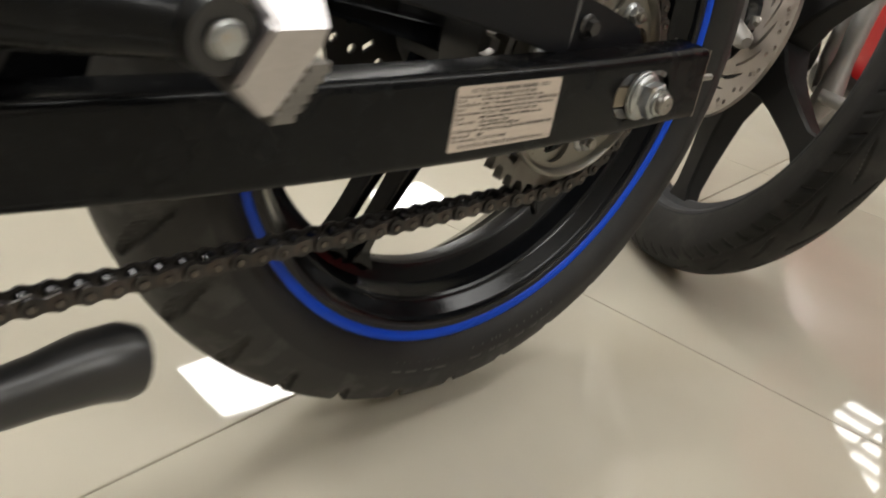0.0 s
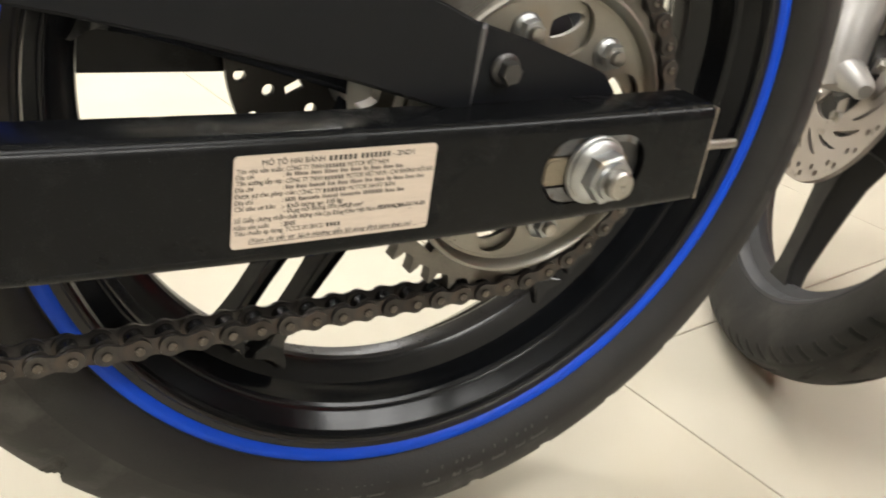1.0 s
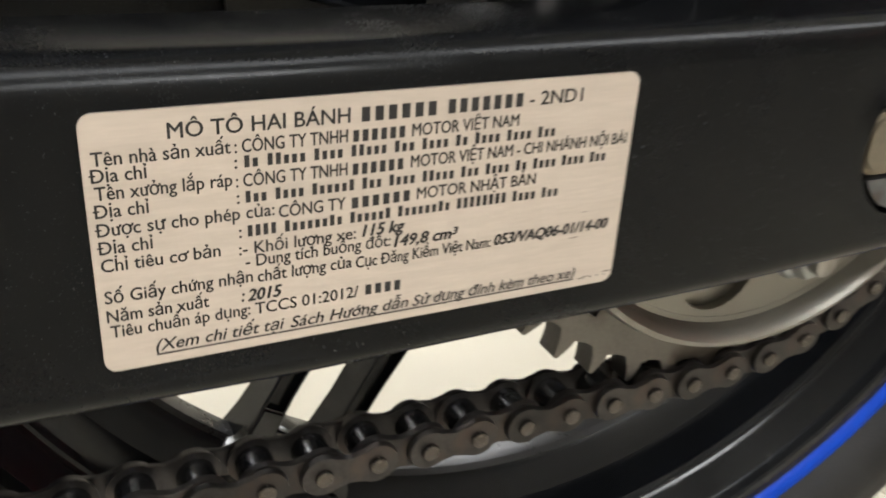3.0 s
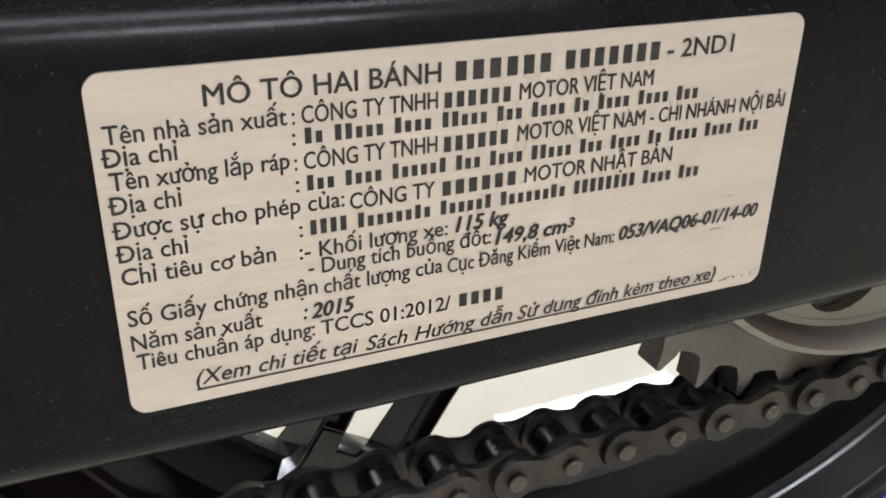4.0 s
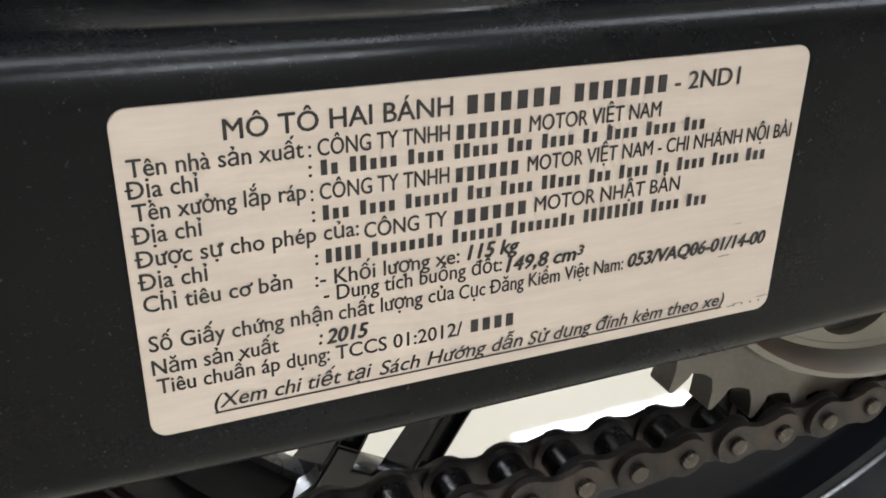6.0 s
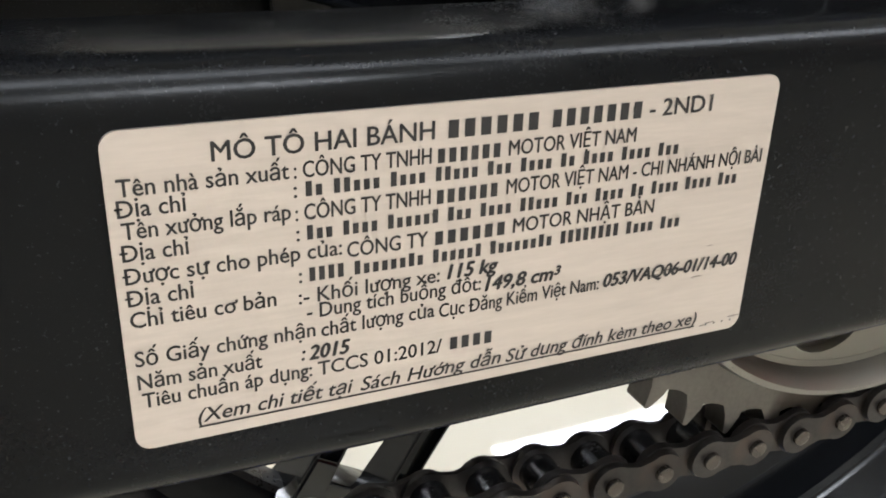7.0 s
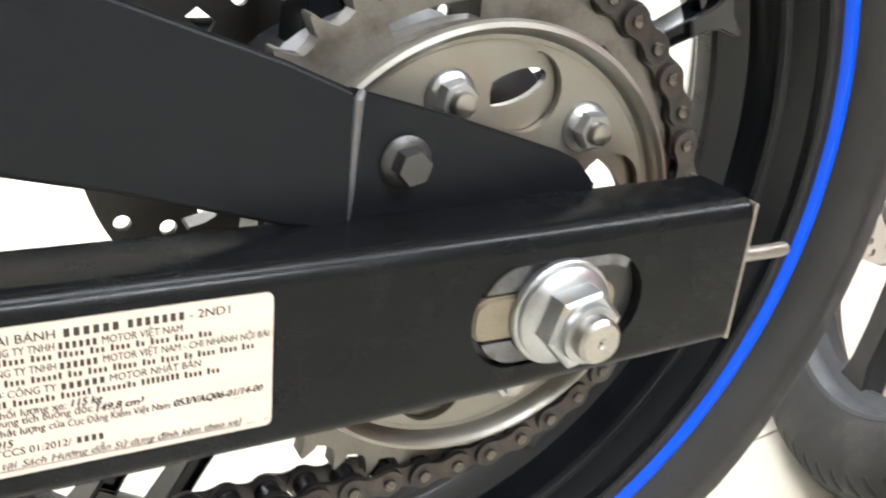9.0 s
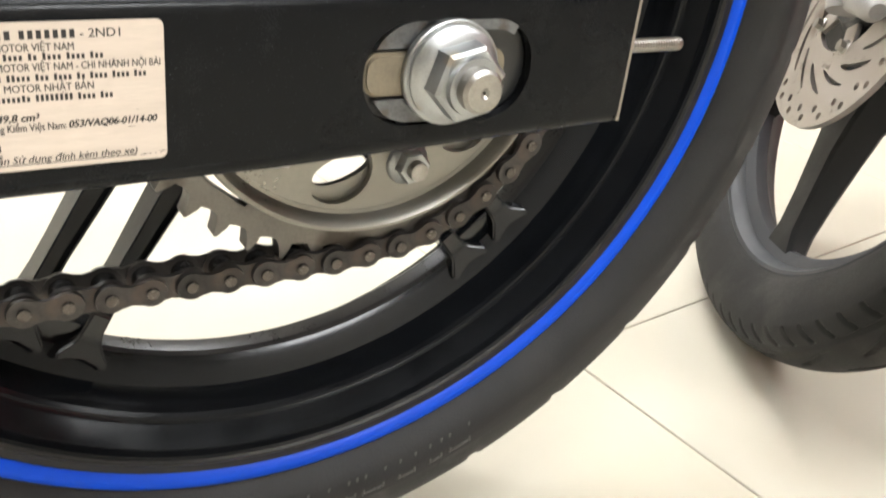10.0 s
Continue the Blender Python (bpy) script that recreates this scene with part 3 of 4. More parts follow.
# slot furniture: worn backing, cast adjuster block, washer, flange nut, axle end
bm = plate(bmesh.new(), rounded(-0.0260, 0.2852, 0.0276, 0.3140, 0.0138, 8), ARM_FACE + 0.0036, ARM_FACE + 0.0118)
part("slot_back", bm, M_HUB, swingarm)
for up in (1, -1):
    arc = [(-0.0103 + 0.0136 * math.cos(radians(90 + 6 * i)), 0.2996 + up * 0.0142 * math.sin(radians(90 + 6 * i))) for i in range(11)]
    bm = plate(bmesh.new(), [(0.002, 0.2996 + up * 0.0142), *arc, (arc[-1][0] + 0.0015, 0.2996 + up * 0.0071), (0.002, 0.2996 + up * 0.0071)], ARM_FACE + 0.0012, ARM_FACE + 0.0034)
    part("adjuster_plate", bm, M_WORN, swingarm, "grey worn adjuster plate behind the washer")
arc = [(0.0138 + 0.0142 * math.cos(radians(58 + 6.5 * i)), 0.2996 + 0.0148 * math.sin(radians(58 + 6.5 * i))) for i in range(6)]
inner = [(0.0138 + 0.0122 * math.cos(radians(58 + 6.5 * i)), 0.2996 + 0.0118 * math.sin(radians(58 + 6.5 * i))) for i in range(6)]
bm = plate(bmesh.new(), [*arc, (-0.002, 0.3144), (-0.002, 0.3118), *inner[::-1]], ARM_FACE - 0.0003, ARM_FACE + 0.0060)
part("slot_lip", bm, M_WORN, swingarm, "slot lip rubbed to rusty bare metal")
bm = plate(bmesh.new(), rounded(-0.0258, 0.2936, 0.0190, 0.3058, 0.0046, 5), ARM_FACE + 0.0002, ARM_FACE + 0.0034)
bmesh.ops.bevel(bm, geom=[e for e in bm.edges if len(e.link_faces) == 2 and e.calc_face_angle(0) > 0.9], offset=0.0009, segments=2, affect="EDGES")
part("adjuster_block", bm, M_CAST, bike, "cast metal chain adjuster block in the slot")
bm = lathe(bmesh.new(), [(0.006, ARM_FACE + 0.0004), (0.0146, ARM_FACE + 0.0004), (0.0150, ARM_FACE), (0.0150, ARM_FACE - 0.0018), (0.0146, ARM_FACE - 0.0023), (0.006, ARM_FACE - 0.0023)], 48, AT_AXLE)
part("washer", bm, M_ZINC, bike, "thick zinc plated washer")
bm = hex_nut(bmesh.new(), (0, 0.300), 0.0192, ARM_FACE - 0.0023, ARM_FACE - 0.0128, 0.0138, 0.0022, radians(12))
part("axle_nut", bm, M_ZINC, bike, "zinc plated flanged axle nut")
bm = bmesh.new()
lathe(bm, [(0.0005, ARM_FACE), (0.0062, ARM_FACE), (0.0062, ARM_FACE - 0.0182), (0.0052, ARM_FACE - 0.0194), (0.0016, ARM_FACE - 0.0194), (0.0009, ARM_FACE - 0.0189), (0.0005, ARM_FACE - 0.0189)], 32, AT_AXLE)
part("axle", bm, M_STUD, bike, "threaded end of the wheel axle")
bm = lathe(bmesh.new(), [(0.0060, ARM_FACE - 0.0128), (0.0082, ARM_FACE - 0.0128), (0.0080, ARM_FACE - 0.0148), (0.0060, ARM_FACE - 0.0150)], 32, AT_AXLE)
part("nut_collar", bm, M_ZINC, bike)
bm = bmesh.new()
cylinder(bm, 0.0085, (0, -0.115, 0.300), (0, 0.115, 0.300), 24)
part("axle_spacer", bm, M_HUB, bike)

# chain guard: pressed shell with a stepped rear tab, returned top and lower edges
GUARD_Y = -0.1205
main = [(-0.3600, 0.3870), (-0.2900, 0.3730), (-0.2000, 0.3564), (-0.1700, 0.3499), (-0.1410, 0.3427), (-0.1070, 0.3344), (-0.0830, 0.3272), (-0.0700, 0.3233), (-0.0518, 0.3190), (-0.0518, 0.3550), (-0.0690, 0.3625), (-0.1010, 0.3742), (-0.1500, 0.3925), (-0.2200, 0.4150), (-0.3000, 0.4350), (-0.3600, 0.4480)]
bm = plate(bmesh.new(), main, GUARD_Y - 0.0030, GUARD_Y - 0.0006)
bmesh.ops.bevel(bm, geom=[e for e in bm.edges if len(e.link_faces) == 2 and e.calc_face_angle(0) > 0.9], offset=0.0011, segments=3, affect="EDGES")
guard = part("chain_guard", bm, M_PLASTIC, bike, "matt black pressed chain guard")
tab = [(-0.0530, 0.3180), (-0.0210, 0.3180), (0.0262, 0.3190), (0.0262, 0.3240), (0.0188, 0.3318), (0.0110, 0.3354), (-0.0237, 0.3472), (-0.0530, 0.3556)]
bm = plate(bmesh.new(), tab, GUARD_Y, GUARD_Y + 0.0018)
bmesh.ops.bevel(bm, geom=[e for e in bm.edges if len(e.link_faces) == 2 and e.calc_face_angle(0) > 0.9], offset=0.0006, segments=2, affect="EDGES")
for v in bm.verts:
    v.co.y += max(0.0, v.co.x + 0.021) * 0.05
part("rear_tab", bm, M_PLASTIC, guard)
bm = bmesh.new()
sweep(bm, main[9:16], lambda i: [(GUARD_Y - 0.0020, -0.0010), (GUARD_Y + 0.0060, -0.0012), (GUARD_Y + 0.0240, -0.0080), (GUARD_Y + 0.0240, -0.0100), (GUARD_Y + 0.0050, -0.0034), (GUARD_Y - 0.0010, -0.0032)])
part("top_flange", bm, M_PLASTIC, guard)
# thin pale bead standing for the highlight on the step's edge
bm = tube(bmesh.new(), [(-0.0522, GUARD_Y - 0.0016, 0.3222), (-0.0521, GUARD_Y - 0.0022, 0.3300), (-0.0518, GUARD_Y - 0.0028, 0.3480), (-0.0516, GUARD_Y - 0.0029, 0.3530), (-0.0500, GUARD_Y - 0.0012, 0.3545)], 0.0012, 12, taper=[0.0005, 0.0009, 0.0013, 0.0014, 0.0010])
part("step_edge", bm, M_EDGE_HIGHLIGHT, guard, "edge of the pressed step, its highlight painted as a paler colour")
bm = hex_nut(bmesh.new(), (-0.0368, 0.3361), 0.0086, GUARD_Y - 0.0003, GUARD_Y - 0.0066, 0.0070, 0.0012, radians(12))
part("guard_bolt", bm, surface("dark_zinc_bolt", (0.060, 0.059, 0.058), 0.36, 0.7, vary=0.12, scale=200), bike, "dark zinc flange bolt")

# sprocket
SPY = -0.0900
TEETH, PITCH = 41, 0.0127
RP = PITCH / 2 / math.sin(math.pi / TEETH)
outline = []
for k in range(TEETH):
    a0 = 2 * math.pi * k / TEETH - math.pi / 2 + 0.325 * 2 * math.pi / TEETH
    for u, r in ((-0.34, RP - 0.0036), (-0.16, RP - 0.0044), (0.0, RP - 0.0046), (0.16, RP - 0.0044), (0.31, RP - 0.0022), (0.40, RP + 0.0002), (0.45, RP + 0.0020), (0.5, RP + 0.0024), (0.55, RP + 0.0020), (0.60, RP + 0.0002), (0.66, RP - 0.0022)):
        a = a0 + u * 2 * math.pi / TEETH
        outline.append((r * math.cos(a), r * math.sin(a)))
clean = []
for p in outline:
    if not clean or (p[0] - clean[-1][0]) ** 2 + (p[1] - clean[-1][1]) ** 2 > 4e-8:
        clean.append(p)
slots = []
for k in range(6):
    a = radians(104 + 60 * k)
    arc = [(0.0718 * math.cos(a + s), 0.0718 * math.sin(a + s)) for s in np.linspace(-0.20, 0.20, 8)]
    arc += [(0.0668 * math.cos(a + s), 0.0668 * math.sin(a + s)) for s in np.linspace(0.20, -0.20, 8)]
    slots.append(arc)
bm = plate(bmesh.new(), clean, SPY - 0.0034, SPY + 0.0034, [*slots, circle(0, 0, 0.0630, 64)])
bmesh.ops.transform(bm, matrix=AT_AXLE, verts=bm.verts)
sprocket = part("rear_sprocket", bm, M_TEETH, bike, "toothed steel rear sprocket, greasy at the teeth")
FACE = SPY - 0.0100
bm = lathe(bmesh.new(), [(0.0652, SPY - 0.0036), (0.0662, -0.0975), (0.0677, -0.1008), (0.0685, -0.1034), (0.0679, -0.1050), (0.0665, -0.1056), (0.0651, -0.1046), (0.0642, -0.1022), (0.0636, -0.1002), (0.0622, FACE), (0.0618, FACE + 0.003), (0.0632, -0.0965), (0.0638, SPY - 0.0036)], 128, AT_AXLE)
part("dish_ring", bm, M_SPROCKET, sprocket, "raised pale steel ring of the sprocket")
cutouts = [circle(0.0482 * math.cos(radians(77 + 60 * k)), 0.0482 * math.sin(radians(77 + 60 * k)), 0.0122, 24) for k in range(6)]
bm = plate(bmesh.new(), circle(0, 0, 0.0621, 96), FACE, FACE + 0.0026, [*cutouts, circle(0, 0, 0.024, 32)])
bmesh.ops.transform(bm, matrix=AT_AXLE, verts=bm.verts)
part("dish", bm, M_SPROCKET, sprocket, "pale steel sprocket carrier face with round cut-outs and rust stains")
for k in range(6):
    a = radians(47 + 60 * k)
    c = (0.0487 * math.cos(a), 0.300 + 0.0487 * math.sin(a))
    bm = hex_nut(bmesh.new(), c, 0.0105, FACE, FACE - 0.0066, 0.0078, 0.0016, radians(17 * k))
    part("sprocket_nut", bm, M_ZINC, sprocket)
    bm = bmesh.new()
    cylinder(bm, 0.0034, (c[0], FACE - 0.001, c[1]), (c[0], FACE - 0.0098, c[1]), 16, bevel=0.0006)
    part("sprocket_stud", bm, M_STUD, sprocket)
bm = lathe(bmesh.new(), [(0.011, FACE - 0.0100), (0.020, FACE - 0.0100), (0.023, FACE - 0.0080), (0.026, FACE), (0.011, FACE)], 48, AT_AXLE)
slits = []
for k in range(6):
    a = radians(80 + 60 * k)
    c, along = Vector((math.cos(a), math.sin(a))) * 0.0485, a + radians(90 + 28)
    t, n = Vector((math.cos(along), math.sin(along))), Vector((-math.sin(along), math.cos(along)))
    lens = [c + t * 0.0112 * math.cos(2 * math.pi * i / 20) + n * 0.0046 * math.sin(2 * math.pi * i / 20) for i in range(20)]
    slits.append([(q.x, q.y) for q in lens])
backing = plate(bmesh.new(), circle(0, 0, 0.0625, 64), FACE + 0.0031, FACE + 0.0056, [*slits, circle(0, 0, 0.012, 24)])
bmesh.ops.transform(backing, matrix=AT_AXLE, verts=backing.verts)
part("carrier", backing, M_SPROCKET, sprocket, "steel carrier behind the sprocket with narrow slits")
part("bearing_collar", bm, M_SPROCKET, sprocket)

# ---------------------------------------------------------------- chain
pins = []
for i in range(-38, 9):
    pins.append((-0.1102 + PITCH * i, 0.2163 + 0.0008 * (max(0.0, -0.12 - (-0.1102 + PITCH * i)) / 0.1) * 0.55))
start = math.asin(pins[-1][0] / RP)
k = 1
while True:
    th = -math.pi / 2 + start + 2 * math.pi / TEETH * k
    if th > math.pi / 2 + 0.05:
        break
    pins.append((RP * math.cos(th), 0.300 + RP * math.sin(th)))
    k += 1
for i in range(1, 40):
    pins.append((pins[-1][0] + PITCH * math.cos(math.pi - 0.05), pins[-1][1] + 0.0004))


def link_plate(bm, y0, y1, radius, waist):
    """A figure-eight plate about the origin, pins at x = +-half a pitch."""
    h = PITCH / 2
    pts = []
    for a in np.linspace(-125, 125, 15):
        pts.append((h + radius * math.cos(radians(a)), radius * math.sin(radians(a))))
    pts.append((0.0, waist))
    for a in np.linspace(55, 305, 15):
        pts.append((-h + radius * math.cos(radians(a)), radius * math.sin(radians(a))))
    pts.append((0.0, -waist))
    made = []
    for y, s in ((y0, 1.0), ((y0 * 0.8 + y1 * 0.2), 1.0), (y1, 0.94)):
        made.append([bm.verts.new((p[0] * (1 - (1 - s) * 0.35), y, p[1] * s)) for p in pts])
    n = len(pts)
    for a, b in zip(made, made[1:]):
        for i in range(n):
            bm.faces.new((a[i], a[(i + 1) % n], b[(i + 1) % n], b[i]))
    bm.faces.new(made[0])
    bm.faces.new(made[-1])


def finished(name, bm, mats):
    bmesh.ops.recalc_face_normals(bm, faces=bm.faces[:])
    me = bpy.data.meshes.new(name)
    bm.to_mesh(me)
    bm.free()
    for m in mats:
        me.materials.append(m)
    for p in me.polygons:
        p.use_smooth = True
    me.set_sharp_from_angle(angle=radians(35))
    return me


bm = bmesh.new()
link_plate(bm, -0.0056, -0.0071, 0.0051, 0.0034)
link_plate(bm, 0.0056, 0.0071, 0.0051, 0.0034)
n_plate = len(bm.faces)
for sx in (-1, 1):
    cylinder(bm, 0.0021, (sx * PITCH / 2, -0.0083, 0), (sx * PITCH / 2, 0.0083, 0), 12, bevel=0.0004)
for i, f in enumerate(bm.faces):
    f.material_index = 0 if i < n_plate else 1
OUTER = finished("outer_link", bm, (M_CHAIN, M_PIN))
bm = bmesh.new()
link_plate(bm, -0.0039, -0.0054, 0.0058, 0.0041)
link_plate(bm, 0.0039, 0.0054, 0.0058, 0.0041)
INNER = finished("inner_link", bm, (M_CHAIN,))
bm = bmesh.new()
for px_, pz_ in pins:
    cylinder(bm, 0.00425, (px_, SPY - 0.0038, pz_), (px_, SPY + 0.0038, pz_), 14)
chain = part("drive_chain", bm, M_ROLLER, bike, "oily brown-black roller chain")
for i, (p, q) in enumerate(zip(pins, pins[1:])):
    a = math.atan2(q[1] - p[1], q[0] - p[0])
    m = Matrix.Translation(((p[0] + q[0]) / 2, SPY, (p[1] + q[1]) / 2)) @ Matrix.Rotation(-a, 4, "Y")
    shared("outer_link" if i % 2 == 0 else "inner_link", OUTER if i % 2 == 0 else INNER, chain, m)

# ---------------------------------------------------------------- data plate with its print
PX, PZ, PW, PH = -0.1551, 0.3169, 0.0770, 0.0341
PY = ARM_FACE - 0.0004
bm = plate(bmesh.new(), rounded(PX, PZ - PH, PX + PW, PZ, 0.0017, 6), ARM_FACE + 0.0002, PY)
data_plate = part("data_plate", bm, M_PLATE, bike, "beige brushed foil data plate with black Vietnamese print", smooth=False)
MM = 0.001


STROKED = {"Đ": "D"}
HORNED = {"ư": "u", "ơ": "o", "ờ": "ò", "ở": "ỏ", "ợ": "ọ", "ứ": "ú", "ừ": "ù", "ử": "ủ", "ữ": "ũ", "ự": "ụ", "ớ": "ó"}


def reach(words, cap, lean):
    """Where a run of print ends, unsheared."""
    cu = bpy.data.curves.new("print", "FONT")
    cu.body, cu.size = words, cap / 0.69
    tmp = bpy.data.objects.new("print", cu)
    scene.collection.objects.link(tmp)
    bpy.context.view_layer.update()
    me = bpy.data.meshes.new_from_object(tmp.evaluated_get(bpy.context.evaluated_depsgraph_get()))
    bpy.data.objects.remove(tmp)
    bpy.data.curves.remove(cu)
    x = max(w.co.x for w in me.vertices)
    bpy.data.meshes.remove(me)
    return x


def printed(words, u0, u1, v, cap=1.70, lean=0.0, bold=0.03):
    """A line of print; u from the plate's left edge, v from its top edge, in millimetres."""
    letters, words = words, "".join(HORNED.get(ch, STROKED.get(ch, ch)) for ch in words)
    cu = bpy.data.curves.new("print", "FONT")
    cu.body, cu.size, cu.shear, cu.resolution_u = words, cap / 0.69, lean, 3
    tmp = bpy.data.objects.new("print", cu)
    scene.collection.objects.link(tmp)
    bpy.context.view_layer.update()
    me = bpy.data.meshes.new_from_object(tmp.evaluated_get(bpy.context.evaluated_depsgraph_get()))
    bpy.data.objects.remove(tmp)
    bpy.data.curves.remove(cu)
    xs = [w.co.x for w in me.vertices]
    lo, hi = min(xs), max(xs)
    horns = bmesh.new()
    horns.from_mesh(me)
    for i, ch in enumerate(letters):
        if ch in HORNED:
            x, h = reach(words[:i + 1], cap, lean), cap * 0.72
            q = [(x - 0.22 * cap, h * 0.93), (x + 0.02 * cap, h * 0.95), (x + 0.02 * cap, h * 1.12), (x + 0.15 * cap, h * 1.12), (x + 0.15 * cap, h * 0.92), (x + 0.04 * cap, h * 0.80), (x - 0.22 * cap, h * 0.80)]
            horns.faces.new([horns.verts.new((qx + lean * qy, qy, 0)) for qx, qy in q])
        if ch in STROKED:
            x = reach(words[:i + 1], cap, lean) - reach(words[i], cap, lean)
            q = [(x - 0.02 * cap, 0.46 * cap), (x + 0.42 * cap, 0.46 * cap), (x + 0.42 * cap, 0.56 * cap), (x - 0.02 * cap, 0.56 * cap)]
            horns.faces.new([horns.verts.new((qx + lean * qy, qy, 0)) for qx, qy in q])
    horns.to_mesh(me)
    horns.free()
    for w in me.vertices:
        w.co = (PX + MM * (u0 + (w.co.x - lo) / (hi - lo) * (u1 - u0)), PY - 0.00006, PZ + MM * (w.co.y - v))
    bm = bmesh.new()
    for i, (dx, dz) in enumerate(((0, 0), (1, 0), (-1, 0), (0, 0.7), (0, -0.7))):
        n = len(bm.verts)
        bm.from_mesh(me)
        bm.verts.ensure_lookup_table()
        bmesh.ops.translate(bm, vec=(dx * bold * MM, -0.000004 * i, dz * bold * MM), verts=bm.verts[n:])
    bm.to_mesh(me)
    bm.free()
    me.materials.clear()
    me.materials.append(M_INK)
    ob = new("text_line", me)
    ob.parent = data_plate
    return ob


def barred(u0, u1, v0, v1, words, cap=1.58, slim=0.62):
    """Plain upright bars, one to a letter, in place of print that is not spelt out. words: letters in each; negative: all capitals."""
    step = (u1 - u0) / (sum(abs(w) for w in words) + 0.8 * (len(words) - 1))
    u = u0
    for w in words:
        bm = bmesh.new()
        for i in range(abs(w)):
            v = v0 + (v1 - v0) * (u - u0) / (u1 - u0)
            high = cap if w < 0 or i == 0 else cap * (0.98 if (i * 5 + abs(w)) % 7 == 3 else 0.74)
            a, b = u + step * (0.5 - slim / 2), u + step * (0.5 + slim / 2)
            bm.faces.new([bm.verts.new((PX + MM * x, PY - 0.00006, PZ - MM * z)) for x, z in ((a, v), (b, v), (b, v - high), (a, v - high))])
            u += step
        part("text_bar", bm, M_INK, data_plate, smooth=False)
        u += 0.8 * step


printed("MÔ TÔ HAI BÁNH", 9.8, 32.4, 3.7, 1.95, bold=0.045)
barred(33.6, 44.8, 3.8, 3.8, (-6,), 1.95)
barred(45.9, 57.9, 3.75, 3.7, (-7,), 1.95)
printed("- 2ND1", 58.7, 67.3, 3.65, 1.95, bold=0.045)
for words, u0, u1, v in (("Tên nhà sản xuất", 1.1, 17.1, 6.25), (": CÔNG TY TNHH", 17.6, 32.1, 6.3), ("MOTOR VIỆT NAM", 41.1, 57.2, 6.4),
                         ("Địa chỉ", 0.9, 7.1, 8.3), (":", 17.5, 17.8, 8.3), ("Tên xưởng lắp ráp", 1.1, 17.1, 10.5), (": CÔNG TY TNHH", 17.6, 32.1, 10.8),
                         ("MOTOR VIỆT NAM - CHI NHÁNH NỘI BÀI", 41.1, 76.0, 10.8), ("Địa chỉ", 0.9, 7.0, 12.75), (":", 17.6, 17.9, 13.0), ("Được sự cho phép của:", 0.9, 22.3, 15.15), ("CÔNG TY", 22.9, 31.9, 15.6),
                         ("MOTOR NHẬT BẢN", 42.2, 60.9, 15.55), ("Địa chỉ", 0.9, 7.1, 17.5), (":", 17.7, 18.0, 17.7), ("Chỉ tiêu cơ bản", 0.9, 15.2, 19.85), (":- Khối lượng xe:", 17.6, 33.4, 20.15),
                         ("- Dung tích buồng đốt:", 18.4, 38.5, 22.0), ("Số Giấy chứng nhận", 0.9, 19.2, 24.2), ("chất lượng của", 19.9, 32.9, 24.4), ("Cục Đăng Kiểm Việt Nam:", 33.5, 54.3, 24.65),
                         ("Năm sản xuất", 0.9, 13.4, 26.85), ("Tiêu chuẩn áp dụng:", 1.15, 18.7, 29.05), ("TCCS 01:2012/", 19.4, 33.9, 29.15)):
    printed(words, u0, u1, v, bold=0.038)
for u0, u1, v0, v1, words in ((32.6, 40.3, 6.4, 6.45, (-6,)), (32.6, 40.2, 10.95, 10.9, (-6,)), (32.5, 41.4, 15.7, 15.6, (-6,)), (34.7, 40.5, 29.1, 29.2, (-4,)),
                              (18.5, 63.5, 8.3, 8.5, (2, 5, 4, 5, 3, 4, 2, 4, 4, 3)), (18.5, 72.8, 13.0, 13.2, (3, 4, 6, 3, 4, 5, 3, 4, 2, 4, 4, 3)),
                              (18.6, 65.1, 17.7, 17.9, (-4, 8, 6, 8, -8, 4, 3))):
    barred(u0, u1, v0, v1, words)
for words, u0, u1, v in (("115 kg", 34.4, 40.5, 20.0), ("149,8 cm", 39.1, 47.8, 22.3), ("053/VAQ06-01/14-00", 55.0, 74.8, 24.5), (":", 17.7, 18.0, 26.9), ("2015", 18.5, 23.0, 27.0)):
    printed(words, u0, u1, v, lean=0.22, bold=0.10)
printed("3", 48.0, 48.8, 21.7, 1.1, 0.22, 0.09)
printed("(Xem chi tiết tại", 6.4, 23.3, 32.1, lean=0.25, bold=0.038)
printed("Sách Hướng dẫn", 24.2, 41.6, 32.2, lean=0.25, bold=0.038)
printed("Sử dụng đính kèm theo xe)", 42.3, 69.9, 32.3, lean=0.25, bold=0.038)
for k in range(4):
    dot = bmesh.new()
    dot.faces.new([dot.verts.new((PX + MM * (71.6 + 1.3 * k + 0.16 * math.cos(a)), PY - 0.00006, PZ - MM * (32.75 + 0.16 * math.sin(a)))) for a in np.linspace(0, 2 * math.pi, 9)[:8]])
    part("print_dot", dot, M_WORN, data_plate, smooth=False)
bm = bmesh.new()
bm.faces.new([bm.verts.new((PX + MM * a, PY - 0.00006, PZ - MM * b)) for a, b in ((6.4, 32.74), (69.7, 32.78), (69.7, 32.56), (6.4, 32.52))])
part("underline", bm, M_INK, data_plate, smooth=False)

